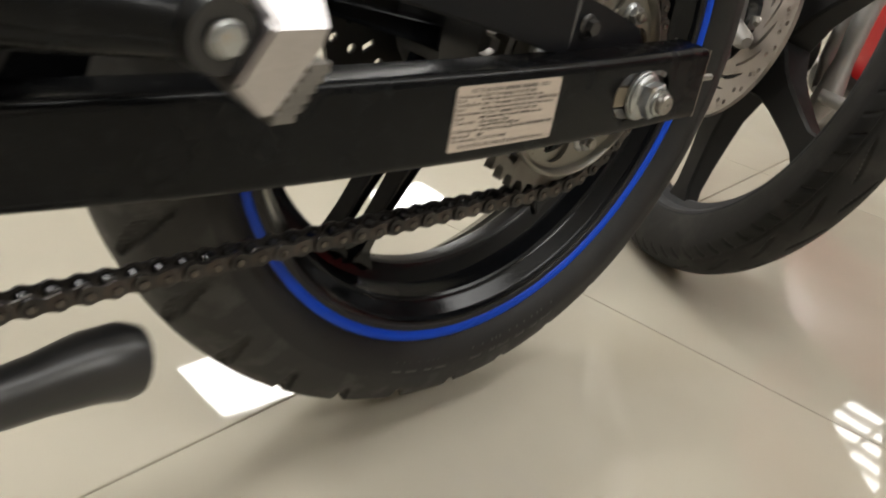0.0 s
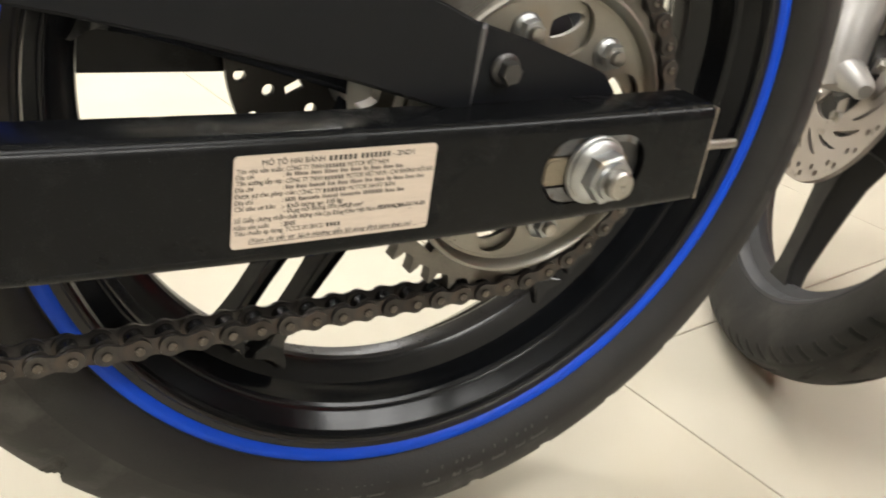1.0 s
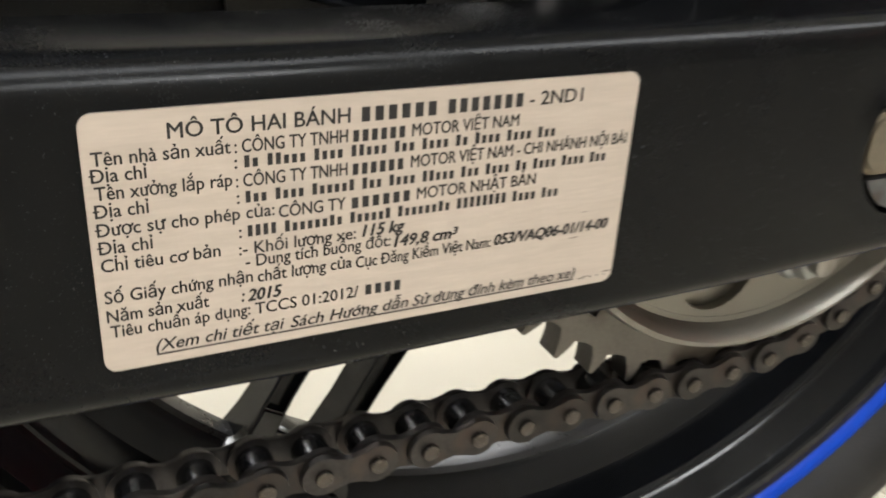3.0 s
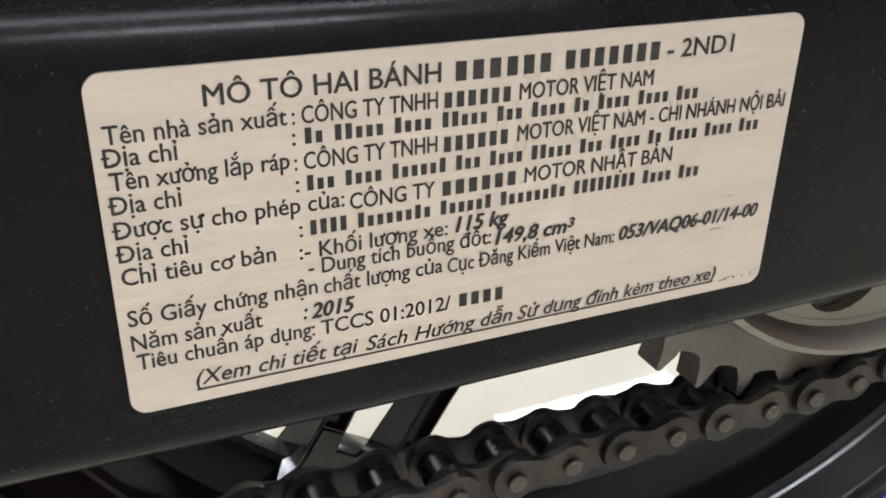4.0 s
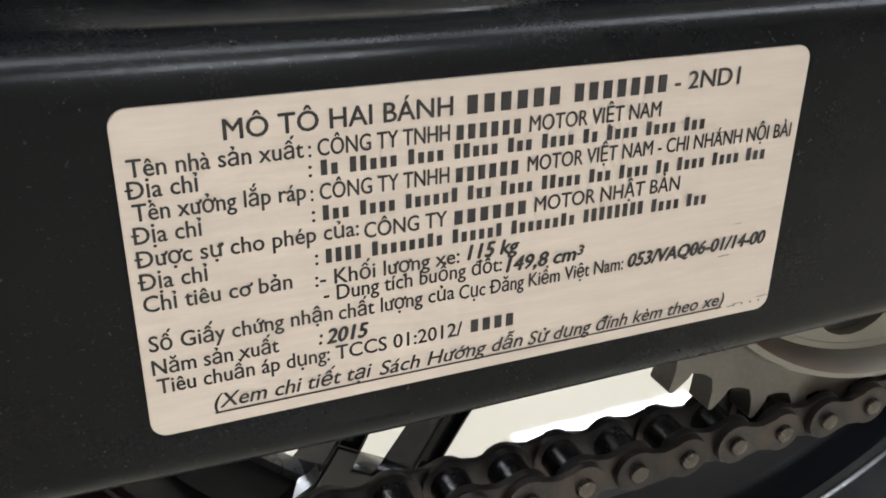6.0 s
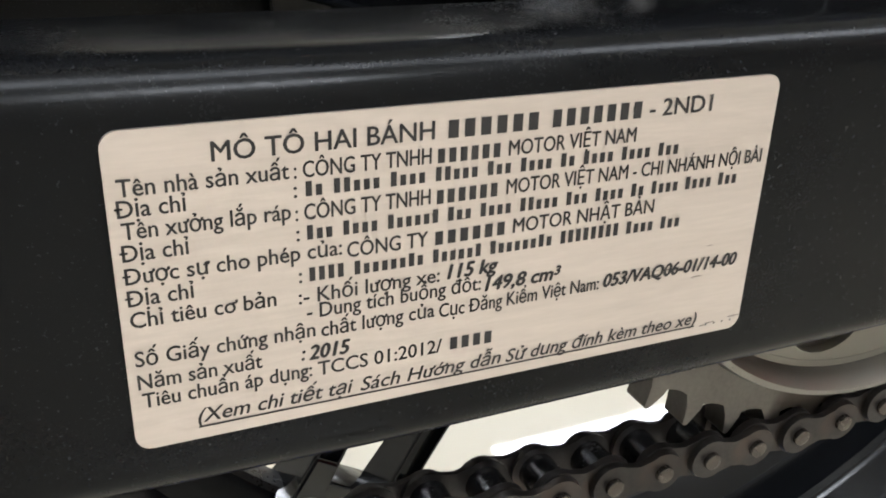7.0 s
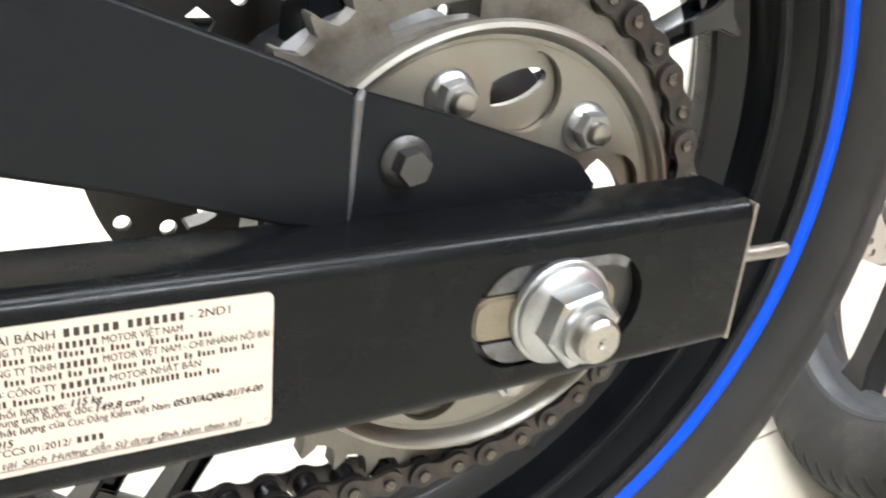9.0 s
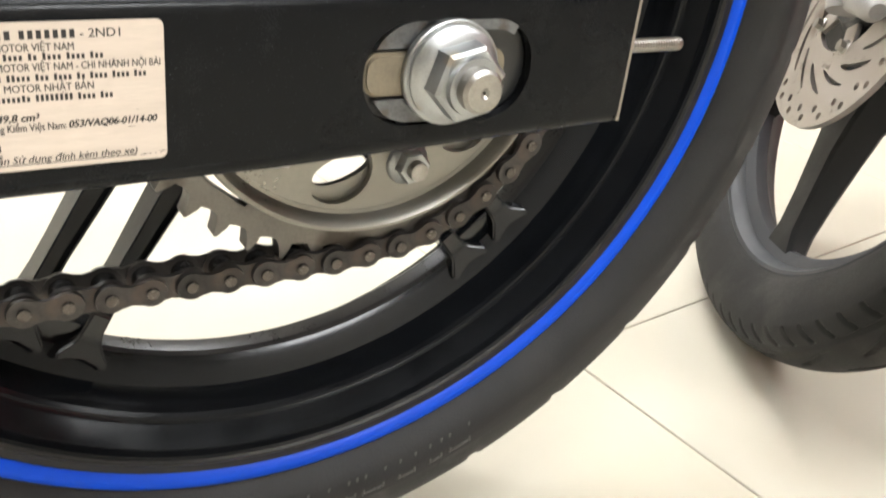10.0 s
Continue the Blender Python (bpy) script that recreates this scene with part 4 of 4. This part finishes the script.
# ---------------------------------------------------------------- footpeg bracket and rubber pedal ahead of the wheel
bm = plate(bmesh.new(), [(-0.302, 0.430), (-0.270, 0.430), (-0.2740, 0.3800), (-0.2775, 0.3640), (-0.2790, 0.3590), (-0.2870, 0.3480), (-0.2950, 0.3380), (-0.2993, 0.3348), (-0.3060, 0.3410), (-0.3122, 0.3470), (-0.3050, 0.3580), (-0.2989, 0.3668), (-0.3044, 0.3769)], -0.199, -0.178)
bmesh.ops.bevel(bm, geom=[e for e in bm.edges if len(e.link_faces) == 2 and e.calc_face_angle(0) > 0.9], offset=0.0014, segments=2, affect="EDGES")
bmesh.ops.bisect_plane(bm, geom=bm.verts[:] + bm.edges[:] + bm.faces[:], plane_co=(0, 0, 0.3650), plane_no=(0, 0, 1))
for v in bm.verts:
    v.co.y += max(0.0, v.co.z - 0.3650) * 0.95
step = part("step_bracket", bm, M_STEPMETAL, bike, "bright cast alloy footrest bracket, tilted end")
for i in range(6):
    c = Vector((-0.2940 + 0.0025 * i, -0.188, 0.3360 + 0.0033 * i))
    part("rib", box(bmesh.new(), (c.x - 0.002, -0.197, c.z - 0.004), (c.x + 0.0075, -0.180, c.z + 0.0004), 0.0006, 1), M_CALIPER, step)
bm = bmesh.new()
cylinder(bm, 0.0055, (-0.295, -0.188, 0.3385), (-0.279, -0.189, 0.3385), 18, bevel=0.002)
part("pivot_bolt", bm, M_PLASTIC, step)
bm = bmesh.new()
lathe(bm, [(0.0065, -0.008), (0.0125, -0.008), (0.0135, 0.0), (0.0125, 0.010), (0.0065, 0.010)], 28, Matrix.Translation((-0.3145, -0.186, 0.362)))
part("rubber_bush", bm, M_HUB, step, "black rubber bush")
bm = hex_nut(bmesh.new(), (-0.3145, 0.362), 0.0098, -0.1950, -0.1990, 0.0066, 0.0014)
part("bush_bolt", bm, M_ZINC, step, "zinc bolt head in the bush")
bm = bmesh.new()
tube(bm, [(-0.56, -0.150, 0.395), (-0.44, -0.152, 0.378), (-0.36, -0.165, 0.368), (-0.315, -0.178, 0.362)], 0.014, 14, taper=[0.020, 0.019, 0.017, 0.012])
part("frame_tube", bm, M_ARM, bike, "black frame tube above the swingarm")
bm = bmesh.new()
tube(bm, [(-0.60, -0.160, 0.212), (-0.47, -0.162, 0.220), (-0.385, -0.1636, 0.2262), (-0.362, -0.1636, 0.2282), (-0.345, -0.1636, 0.2300), (-0.331, -0.1636, 0.2290), (-0.3255, -0.1636, 0.2275), (-0.324, -0.1636, 0.227)], 0.012, 20,
     taper=[0.009, 0.0095, 0.0105, 0.0118, 0.0140, 0.0152, 0.0138, 0.009])
part("rubber_pedal", bm, M_HUB, bike, "black rubber-ended stand pedal")
bm = bmesh.new()
tube(bm, [(-0.600, -0.150, 0.240), (-0.598, -0.155, 0.212), (-0.590, -0.160, 0.100), (-0.575, -0.165, 0.012)], 0.013, 14)
box(bm, (-0.610, -0.185, 0.0), (-0.540, -0.145, 0.012), 0.004)
tube(bm, [(-0.590, -0.16, 0.10), (-0.590, 0.16, 0.10)], 0.011, 12)
tube(bm, [(-0.590, 0.16, 0.10), (-0.575, 0.165, 0.012)], 0.013, 12)
box(bm, (-0.610, 0.145, 0.0), (-0.540, 0.185, 0.012), 0.004)
part("centre_stand", bm, M_ARM, bike, "black steel centre stand holding the rear wheel clear")
bm = plate(bmesh.new(), [(-0.62, 0.338), (-0.40, 0.334), (-0.345, 0.338), (-0.325, 0.366), (-0.330, 0.43), (-0.36, 0.50), (-0.62, 0.52)], -0.135, -0.020)
bmesh.ops.bevel(bm, geom=[e for e in bm.edges if len(e.link_faces) == 2 and e.calc_face_angle(0) > 0.6], offset=0.010, segments=3, affect="EDGES")
plate(bm, [(-0.62, 0.300), (-0.345, 0.296), (-0.322, 0.304), (-0.312, 0.345), (-0.62, 0.345)], -0.104, -0.062)
part("frame_casting", bm, M_ARM, bike, "black frame casting at the swingarm pivot")
bm = tube(bmesh.new(), [(-0.395, -0.150, 0.300), (-0.372, -0.152, 0.345), (-0.350, -0.154, 0.385), (-0.338, -0.155, 0.425)], 0.006, 10)
part("brake_hose", bm, M_PLASTIC, bike)
bm = box(bmesh.new(), (-0.385, -0.1385, 0.352), (-0.370, -0.1345, 0.375), 0.001)
part("bracket_tab", bm, M_WORN, bike)

# ---------------------------------------------------------------- second motorcycle: front wheel, fork, disc
C2, YAW2, LEAN2, SIZE2 = Vector((0.4996, 0.0446, 0.2582)), 146.9, 15.74, 0.94
other = tagged(new("motorcycle"), "dark motorcycle front wheel with silver brake disc, leaning on its stand", "motorcycle", "motorcycles on display")
n2 = Vector((math.cos(radians(YAW2)) * math.cos(radians(LEAN2)), math.sin(radians(YAW2)) * math.cos(radians(LEAN2)), math.sin(radians(LEAN2))))
u2 = n2.cross(Vector((0, 0, 1))).normalized()
v2 = u2.cross(n2)
# local x along the wheel's level line, -y to the disc side, z up in the wheel's plane
W2 = Matrix(((u2.x, -n2.x, v2.x, C2.x), (u2.y, -n2.y, v2.y, C2.y), (u2.z, -n2.z, v2.z, C2.z), (0, 0, 0, 1))) @ Matrix.Scale(SIZE2, 4)


def front_groove(a, y, r):
    """A ring groove at each shoulder with short cross lines outside it, and shallow slanted cuts inside."""
    if r < 0.255:
        return 0.0
    s = 1 if y > 0 else -1
    u = abs(y) / 0.0330
    deep = 0.0
    if 0.72 < u < 0.985:
        step = 2 * math.pi / 76
        b = (a + 0.16 * (u - 0.72) * s) / step
        deep = 0.0024 * min(1.0, (u - 0.72) / 0.06) * min(1.0, max(0.0, (0.11 - abs(b - round(b))) / 0.06))
    if 0.66 < u < 0.71:
        deep = max(deep, 0.0014)
    step = 2 * math.pi / 26
    if 0.16 < u < 0.52:
        b = (a + 0.42 * (u - 0.16) + (0.5 * step if s > 0 else 0)) / step
        ends = min(1.0, (u - 0.16) / 0.06, (0.52 - u) / 0.06)
        deep = max(deep, 0.0022 * ends * min(1.0, max(0.0, (0.12 - abs(b - round(b))) / 0.06)))
    return deep


bm = tyre_mesh(bmesh.new(), tyre_profile(0.2852, 0.0335, 0.2240, 0.0235, drop=0.0235, across=75), 1440, front_groove)
bmesh.ops.transform(bm, matrix=W2, verts=bm.verts)
tyre2 = part("tyre", bm, M_RUBBER_OLD, other, "worn dusty black front tyre with shoulder lugs")
bm = lathe(bmesh.new(), [(0.2285, -0.0252), (0.2297, -0.0268), (0.2309, -0.0268), (0.2312, -0.024), (0.2285, -0.024)], 120, W2)
part("bead_ring", bm, M_RUBBER_OLD, tyre2)
NARROW = 0.80
bm = lathe(bmesh.new(), [(r, y * NARROW) for r, y in (
    (0.2245, -0.0265), (0.2245, -0.0290), (0.2225, -0.0298), (0.2195, -0.0285), (0.2175, -0.0240), (0.2150, -0.0200), (0.2135, -0.0140), (0.2085, -0.0115), (0.2040, -0.0085), (0.2022, -0.0020), (0.2026, 0.0050),
    (0.2075, 0.0110), (0.2150, 0.0200), (0.2195, 0.0285), (0.2225, 0.0298), (0.2245, 0.0290), (0.2245, 0.0265), (0.2190, 0.0200), (0.2165, 0.0), (0.2190, -0.0200))], 160, W2)
rim2 = part("rim", bm, M_GREYRIM, other, "dark grey cast front rim")
bm = bmesh.new()
rows = []
for r, half, deep in ((0.030, 0.036, 0.024), (0.060, 0.0360, 0.020), (0.078, 0.0300, 0.017), (0.095, 0.0225, 0.0155), (0.120, 0.0185, 0.0145), (0.160, 0.0165, 0.0115), (0.188, 0.0165, 0.0100), (0.2060, 0.023, 0.0085)):
    c = 0.003
    ring = [(-half + c, -deep), (half - c, -deep), (half, -deep + c), (half, deep - c), (half - c, deep), (-half + c, deep), (-half, deep - c), (-half, -deep + c)]
    rows.append([bm.verts.new((r, y, w)) for w, y in ring])
for a, b in zip(rows, rows[1:]):
    for k in range(8):
        bm.faces.new((a[k], a[(k + 1) % 8], b[(k + 1) % 8], b[k]))
bm.faces.new(rows[0])
bm.faces.new(rows[-1])
bmesh.ops.recalc_face_normals(bm, faces=bm.faces[:])
spoke2 = part("spoke", bm, M_SPOKE2, rim2)
SPOKE2 = 261
spoke2.matrix_basis = W2 @ Matrix.Rotation(-radians(SPOKE2), 4, "Y")
for k in range(1, 6):
    shared("spoke", spoke2.data, rim2, W2 @ Matrix.Rotation(-radians(SPOKE2 + 60 * k), 4, "Y"))
bm = lathe(bmesh.new(), [(0.008, -0.048), (0.030, -0.048), (0.036, -0.040), (0.036, 0.030), (0.040, 0.034), (0.040, 0.050), (0.030, 0.054), (0.008, 0.054)], 48, W2)
part("hub", bm, M_HUB, rim2, "black front hub")
holes = []
for k in range(24):
    a = 2 * math.pi * k / 24
    for dr, da in ((0.0, 0.0), (-0.0075, 0.10)):
        holes.append(circle((0.1150 + dr) * math.cos(a + da), (0.1150 + dr) * math.sin(a + da), 0.0035, 8))
for k in range(17):
    a = 2 * math.pi * k / 17
    arc, back = [], []
    for s in np.linspace(0, 1, 6):
        r = 0.073 + 0.021 * s
        t = a - 0.45 * s
        w = (0.0064 if k % 2 else 0.0046) * math.sin(math.pi * (0.12 + 0.76 * s))
        arc.append((r * math.cos(t - w / r), r * math.sin(t - w / r)))
        back.append((r * math.cos(t + w / r), r * math.sin(t + w / r)))
    holes.append(arc + back[::-1])
# the disc stands out from the hub
D2 = W2 @ Matrix.Translation((0, -0.0120, 0)) @ Matrix.Diagonal((0.92, 1, 0.92, 1))
bm = plate(bmesh.new(), circle(0, 0, 0.1233, 120), -0.0350, -0.0305, [*holes, circle(0, 0, 0.0570, 48)])
bmesh.ops.transform(bm, matrix=D2, verts=bm.verts)
disc2 = part("brake_disc", bm, M_DISC, other, "silver drilled and slotted front brake disc")
for k in range(5):
    bm = box(bmesh.new(), (0.036, -0.0345, -0.0085), (0.0665, -0.0300, 0.0085), 0.0015)
    bmesh.ops.transform(bm, matrix=D2 @ Matrix.Rotation(-radians(20 + 72 * k), 4, "Y"), verts=bm.verts)
    part("disc_arm", bm, M_DISC, disc2)
for k in range(5):
    a = radians(20 + 72 * k)
    bm = bmesh.new()
    hex_nut(bm, (0.0560 * math.cos(a), 0.0560 * math.sin(a)), 0.009, -0.0345, -0.0405, 0.0065, 0.001)
    bmesh.ops.transform(bm, matrix=D2, verts=bm.verts)
    part("disc_bolt", bm, M_STUD, disc2)


def fork_leg(side, label):
    """A fork slider from the axle lug up along the rake."""
    y = side * 0.066
    bm = bmesh.new()
    tube(bm, [(-0.030, y * 0.93, -0.020), (-0.018, y, 0.004), (0.000, y, 0.030), (0.046, y, 0.120), (0.126, y, 0.280)], 0.019, 16, taper=[0.014, 0.020, 0.021, 0.022, 0.023])
    tube(bm, [(-0.020, y * 0.93, -0.004), (-0.050, y * 0.92, -0.006), (-0.066, y * 0.90, -0.008), (-0.073, y * 0.90, -0.009)], 0.012, 14, taper=[0.017, 0.0125, 0.0105, 0.006])
    cylinder(bm, 0.017, (0, y * 0.62, 0), (0, y * 1.10, 0), 20, bevel=0.003)
    bmesh.ops.transform(bm, matrix=W2, verts=bm.verts)
    leg = part("fork_leg", bm, M_FORK, other, label)
    bm = bmesh.new()
    hex_nut(bm, (0, 0), 0.017, y * 1.10, y * 1.26)
    bmesh.ops.transform(bm, matrix=W2, verts=bm.verts)
    part("axle_nut", bm, M_ZINC, leg)


fork_leg(-1, "silver painted fork slider beside the disc")
# the far side: slider end with its clamp, black speedometer drive on the axle
bm = bmesh.new()
tube(bm, [(-0.040, 0.064, 0.150), (-0.056, 0.064, 0.060), (-0.066, 0.064, 0.020), (-0.076, 0.064, -0.022), (-0.066, 0.064, -0.058)], 0.011, 14, taper=[0.013, 0.012, 0.011, 0.016, 0.010])
tube(bm, [(-0.020, 0.066, 0.080), (-0.032, 0.066, 0.012), (-0.058, 0.065, -0.020)], 0.008, 12, taper=[0.009, 0.008, 0.011])
cylinder(bm, 0.008, (-0.080, 0.050, -0.024), (-0.101, 0.072, -0.022), 16, bevel=0.002)
bmesh.ops.transform(bm, matrix=W2, verts=bm.verts)
far_leg = part("fork_leg", bm, M_FORK, other, "silver painted fork end on the far side")
bm = bmesh.new()
cylinder(bm, 0.020, (-0.018, 0.030, -0.040), (-0.018, 0.068, -0.040), 28, bevel=0.004)
bmesh.ops.transform(bm, matrix=W2, verts=bm.verts)
part("speedometer_drive", bm, M_HUB, other, "black speedometer drive housing")
bm = hex_nut(bmesh.new(), (-0.040, -0.048), 0.012, 0.062, 0.076, 0.009, 0.002)
bmesh.ops.transform(bm, matrix=W2, verts=bm.verts)
part("axle_nut", bm, M_ZINC, far_leg)

# ---------------------------------------------------------------- third motorcycle farther back: red belly panel over its stand
third = tagged(new("motorcycle"), "motorcycle farther back with glossy red belly panel and steel stand", "motorcycle", "motorcycles on display")
AWAY = Vector((0.60, 0.80, 0)).normalized()
ACROSS = Vector((0.80, -0.60, 0)).normalized()


def third_at(a, c, z):
    return Vector((1.17, 0.235, z)) + a * AWAY + c * ACROSS


def panel(spans, profile, thick=0.004):
    """A curved body panel along the machine; profile(i) gives (across, height) points."""
    bm = bmesh.new()
    rows = [[bm.verts.new(third_at(a, c, z)) for c, z in profile(i)] for i, a in enumerate(spans)]
    for a, b in zip(rows, rows[1:]):
        for k in range(len(a) - 1):
            bm.faces.new((a[k], a[k + 1], b[k + 1], b[k]))
    bmesh.ops.recalc_face_normals(bm, faces=bm.faces[:])
    bmesh.ops.solidify(bm, geom=bm.faces[:], thickness=thick)
    return bm


def raked(bm):
    """Slopes the tail of a panel forward with height."""
    for v in bm.verts:
        v.co -= AWAY * 0.48 * (v.co.z - 0.13)
    return bm


LONG = [-0.79 + 0.065 * i for i in range(13)]
bm = panel(LONG, lambda i: [(c, 0.128 + 0.030 * math.cos((12 - i) * 0.26) - 0.026 + dz) for c, dz in ((0.022, 0.012), (0.000, 0.0), (-0.006, 0.020), (-0.002, 0.070), (0.015, 0.130), (0.030, 0.185))])
part("belly_panel", raked(bm), M_RED, third, "glossy red belly panel")
# fairing, seat and wheel are unseen, added to redden and darken floor reflections
bm = panel(LONG[1:], lambda i: [(c - 0.05, 0.50 + 0.05 * math.sin(i * 0.3) + dz) for c, dz in ((0.10, -0.11), (0.03, -0.09), (0.0, -0.02), (0.0, 0.09), (0.03, 0.17), (0.10, 0.20))])
part("side_fairing", raked(bm), M_RED, third, "glossy red side fairing, unseen, added for its reflection in the floor")
bm = panel(LONG[2:], lambda i: [(c, 0.80 - 0.010 * i + dz) for c, dz in ((-0.07, -0.04), (-0.06, 0.0), (0.0, 0.03), (0.10, 0.03), (0.17, 0.0), (0.18, -0.04))], 0.03)
part("seat", bm, M_HUB, third, "black padded seat, unseen, added to darken the floor's reflection")
wheel_at = Matrix.Translation(third_at(-0.62, 0.13, 0.285)) @ Matrix.Rotation(math.atan2(AWAY.y, AWAY.x), 4, "Z")
bm = tyre_mesh(bmesh.new(), tyre_profile(0.285, 0.045, 0.222, 0.036), 96, lambda a, y, r: 0.0)
bmesh.ops.transform(bm, matrix=wheel_at, verts=bm.verts)
part("tyre", bm, M_RUBBER_OLD, third, "black road tyre, unseen, added to darken the floor's reflection")
bm = lathe(bmesh.new(), [(0.224, -0.034), (0.205, -0.030), (0.190, -0.012), (0.190, 0.012), (0.205, 0.030), (0.224, 0.034)], 96, wheel_at)
part("rim", bm, M_RIM, third, "black cast rim, unseen, added to darken the floor's reflection")
for k in range(5):
    bm = box(bmesh.new(), (0.010, -0.012, -0.012), (0.192, 0.012, 0.012), 0.003)
    bmesh.ops.transform(bm, matrix=wheel_at @ Matrix.Rotation(radians(72 * k + 20), 4, "Y"), verts=bm.verts)
    part("spoke", bm, M_SPOKE2, third)
bm = tube(bmesh.new(), [third_at(0.02, 0.0, 0.30), third_at(0.0, -0.01, 0.20), third_at(-0.02, -0.01, 0.13), third_at(-0.03, -0.02, 0.085)], 0.016, 12)
part("stand_bracket", bm, M_FORK, third, "silver stand bracket")
bm = bmesh.new()
cylinder(bm, 0.030, third_at(-0.05, -0.05, 0.112), third_at(-0.03, 0.02, 0.112), 24, bevel=0.006)
part("rubber_cap", bm, M_HUB, third, "black rubber cap")
bm = tube(bmesh.new(), [third_at(-0.04, -0.01, 0.09), third_at(-0.03, 0.0, 0.045), third_at(0.0, 0.01, 0.012)], 0.013, 12)
part("stand_leg", bm, M_FORK, third)
bm = box(bmesh.new(), (-0.05, -0.03, 0.0), (0.05, 0.03, 0.012), 0.004)
bmesh.ops.transform(bm, matrix=Matrix.Translation(third_at(0.0, 0.01, 0.0)) @ Matrix.Rotation(radians(53), 4, "Z"), verts=bm.verts)
part("stand_foot", bm, M_CALIPER, third)
bm = tube(bmesh.new(), [third_at(-0.10, 0.05, 0.10), third_at(0.20, 0.06, 0.085), third_at(0.60, 0.06, 0.10)], 0.022, 14)
part("exhaust_pipe", bm, M_STEPMETAL, third, "bright exhaust pipe")
# engine block added so that the floor reflects something dark here
bm = bmesh.new()
for i in range(9):
    z = 0.36 + i * 0.026
    box(bm, tuple(Vector((-0.02 + 0.004 * i, 0.0, z))), tuple(Vector((0.30 - 0.004 * i, 0.17, z + (0.018 if i % 2 else 0.027)))), 0.004, 1)
bmesh.ops.transform(bm, matrix=Matrix.Translation(third_at(0.10, 0.04, 0.0)) @ Matrix.Rotation(radians(53), 4, "Z") @ Matrix.Translation((0, -0.17, 0)), verts=bm.verts)
part("engine_block", bm, M_HUB, third, "dark finned engine block above the red panel, added to darken the floor's reflection")

# ---------------------------------------------------------------- floor tiles, one by one
turn = Matrix.Translation((CORNER[0], CORNER[1], 0)) @ Matrix.Rotation(radians(FLOOR_TURN), 4, "Z")
g = 0.0006
bm = box(bmesh.new(), (g, g, -0.010), (TILE - g, TILE - g, 0.0), 0.0007, 1)
me = bpy.data.meshes.new("tile")
bm.to_mesh(me)
bm.free()
me.materials.append(M_TILE)
for i in range(-10, 15):
    for j in range(-10, 15):
        at = turn @ Matrix.Translation((i * TILE, j * TILE, 0))
        corners = [at @ Vector((u * TILE, v * TILE, 0)) for u in (0, 1) for v in (0, 1)]
        inside = [X0 <= c.x <= X1 and Y0 <= c.y <= Y1 for c in corners]
        if all(inside):
            shared("tile", me, floor, at)
        elif any(inside):
            # cut along the walls
            bm = bmesh.new()
            bm.from_mesh(me)
            bm.transform(at)
            for co, no in (((X0, 0, 0), (-1, 0, 0)), ((X1, 0, 0), (1, 0, 0)), ((0, Y0, 0), (0, -1, 0)), ((0, Y1, 0), (0, 1, 0))):
                bmesh.ops.bisect_plane(bm, geom=bm.verts[:] + bm.edges[:] + bm.faces[:], plane_co=co, plane_no=no, clear_outer=True)
            part("tile", bm, M_TILE, floor, smooth=False)
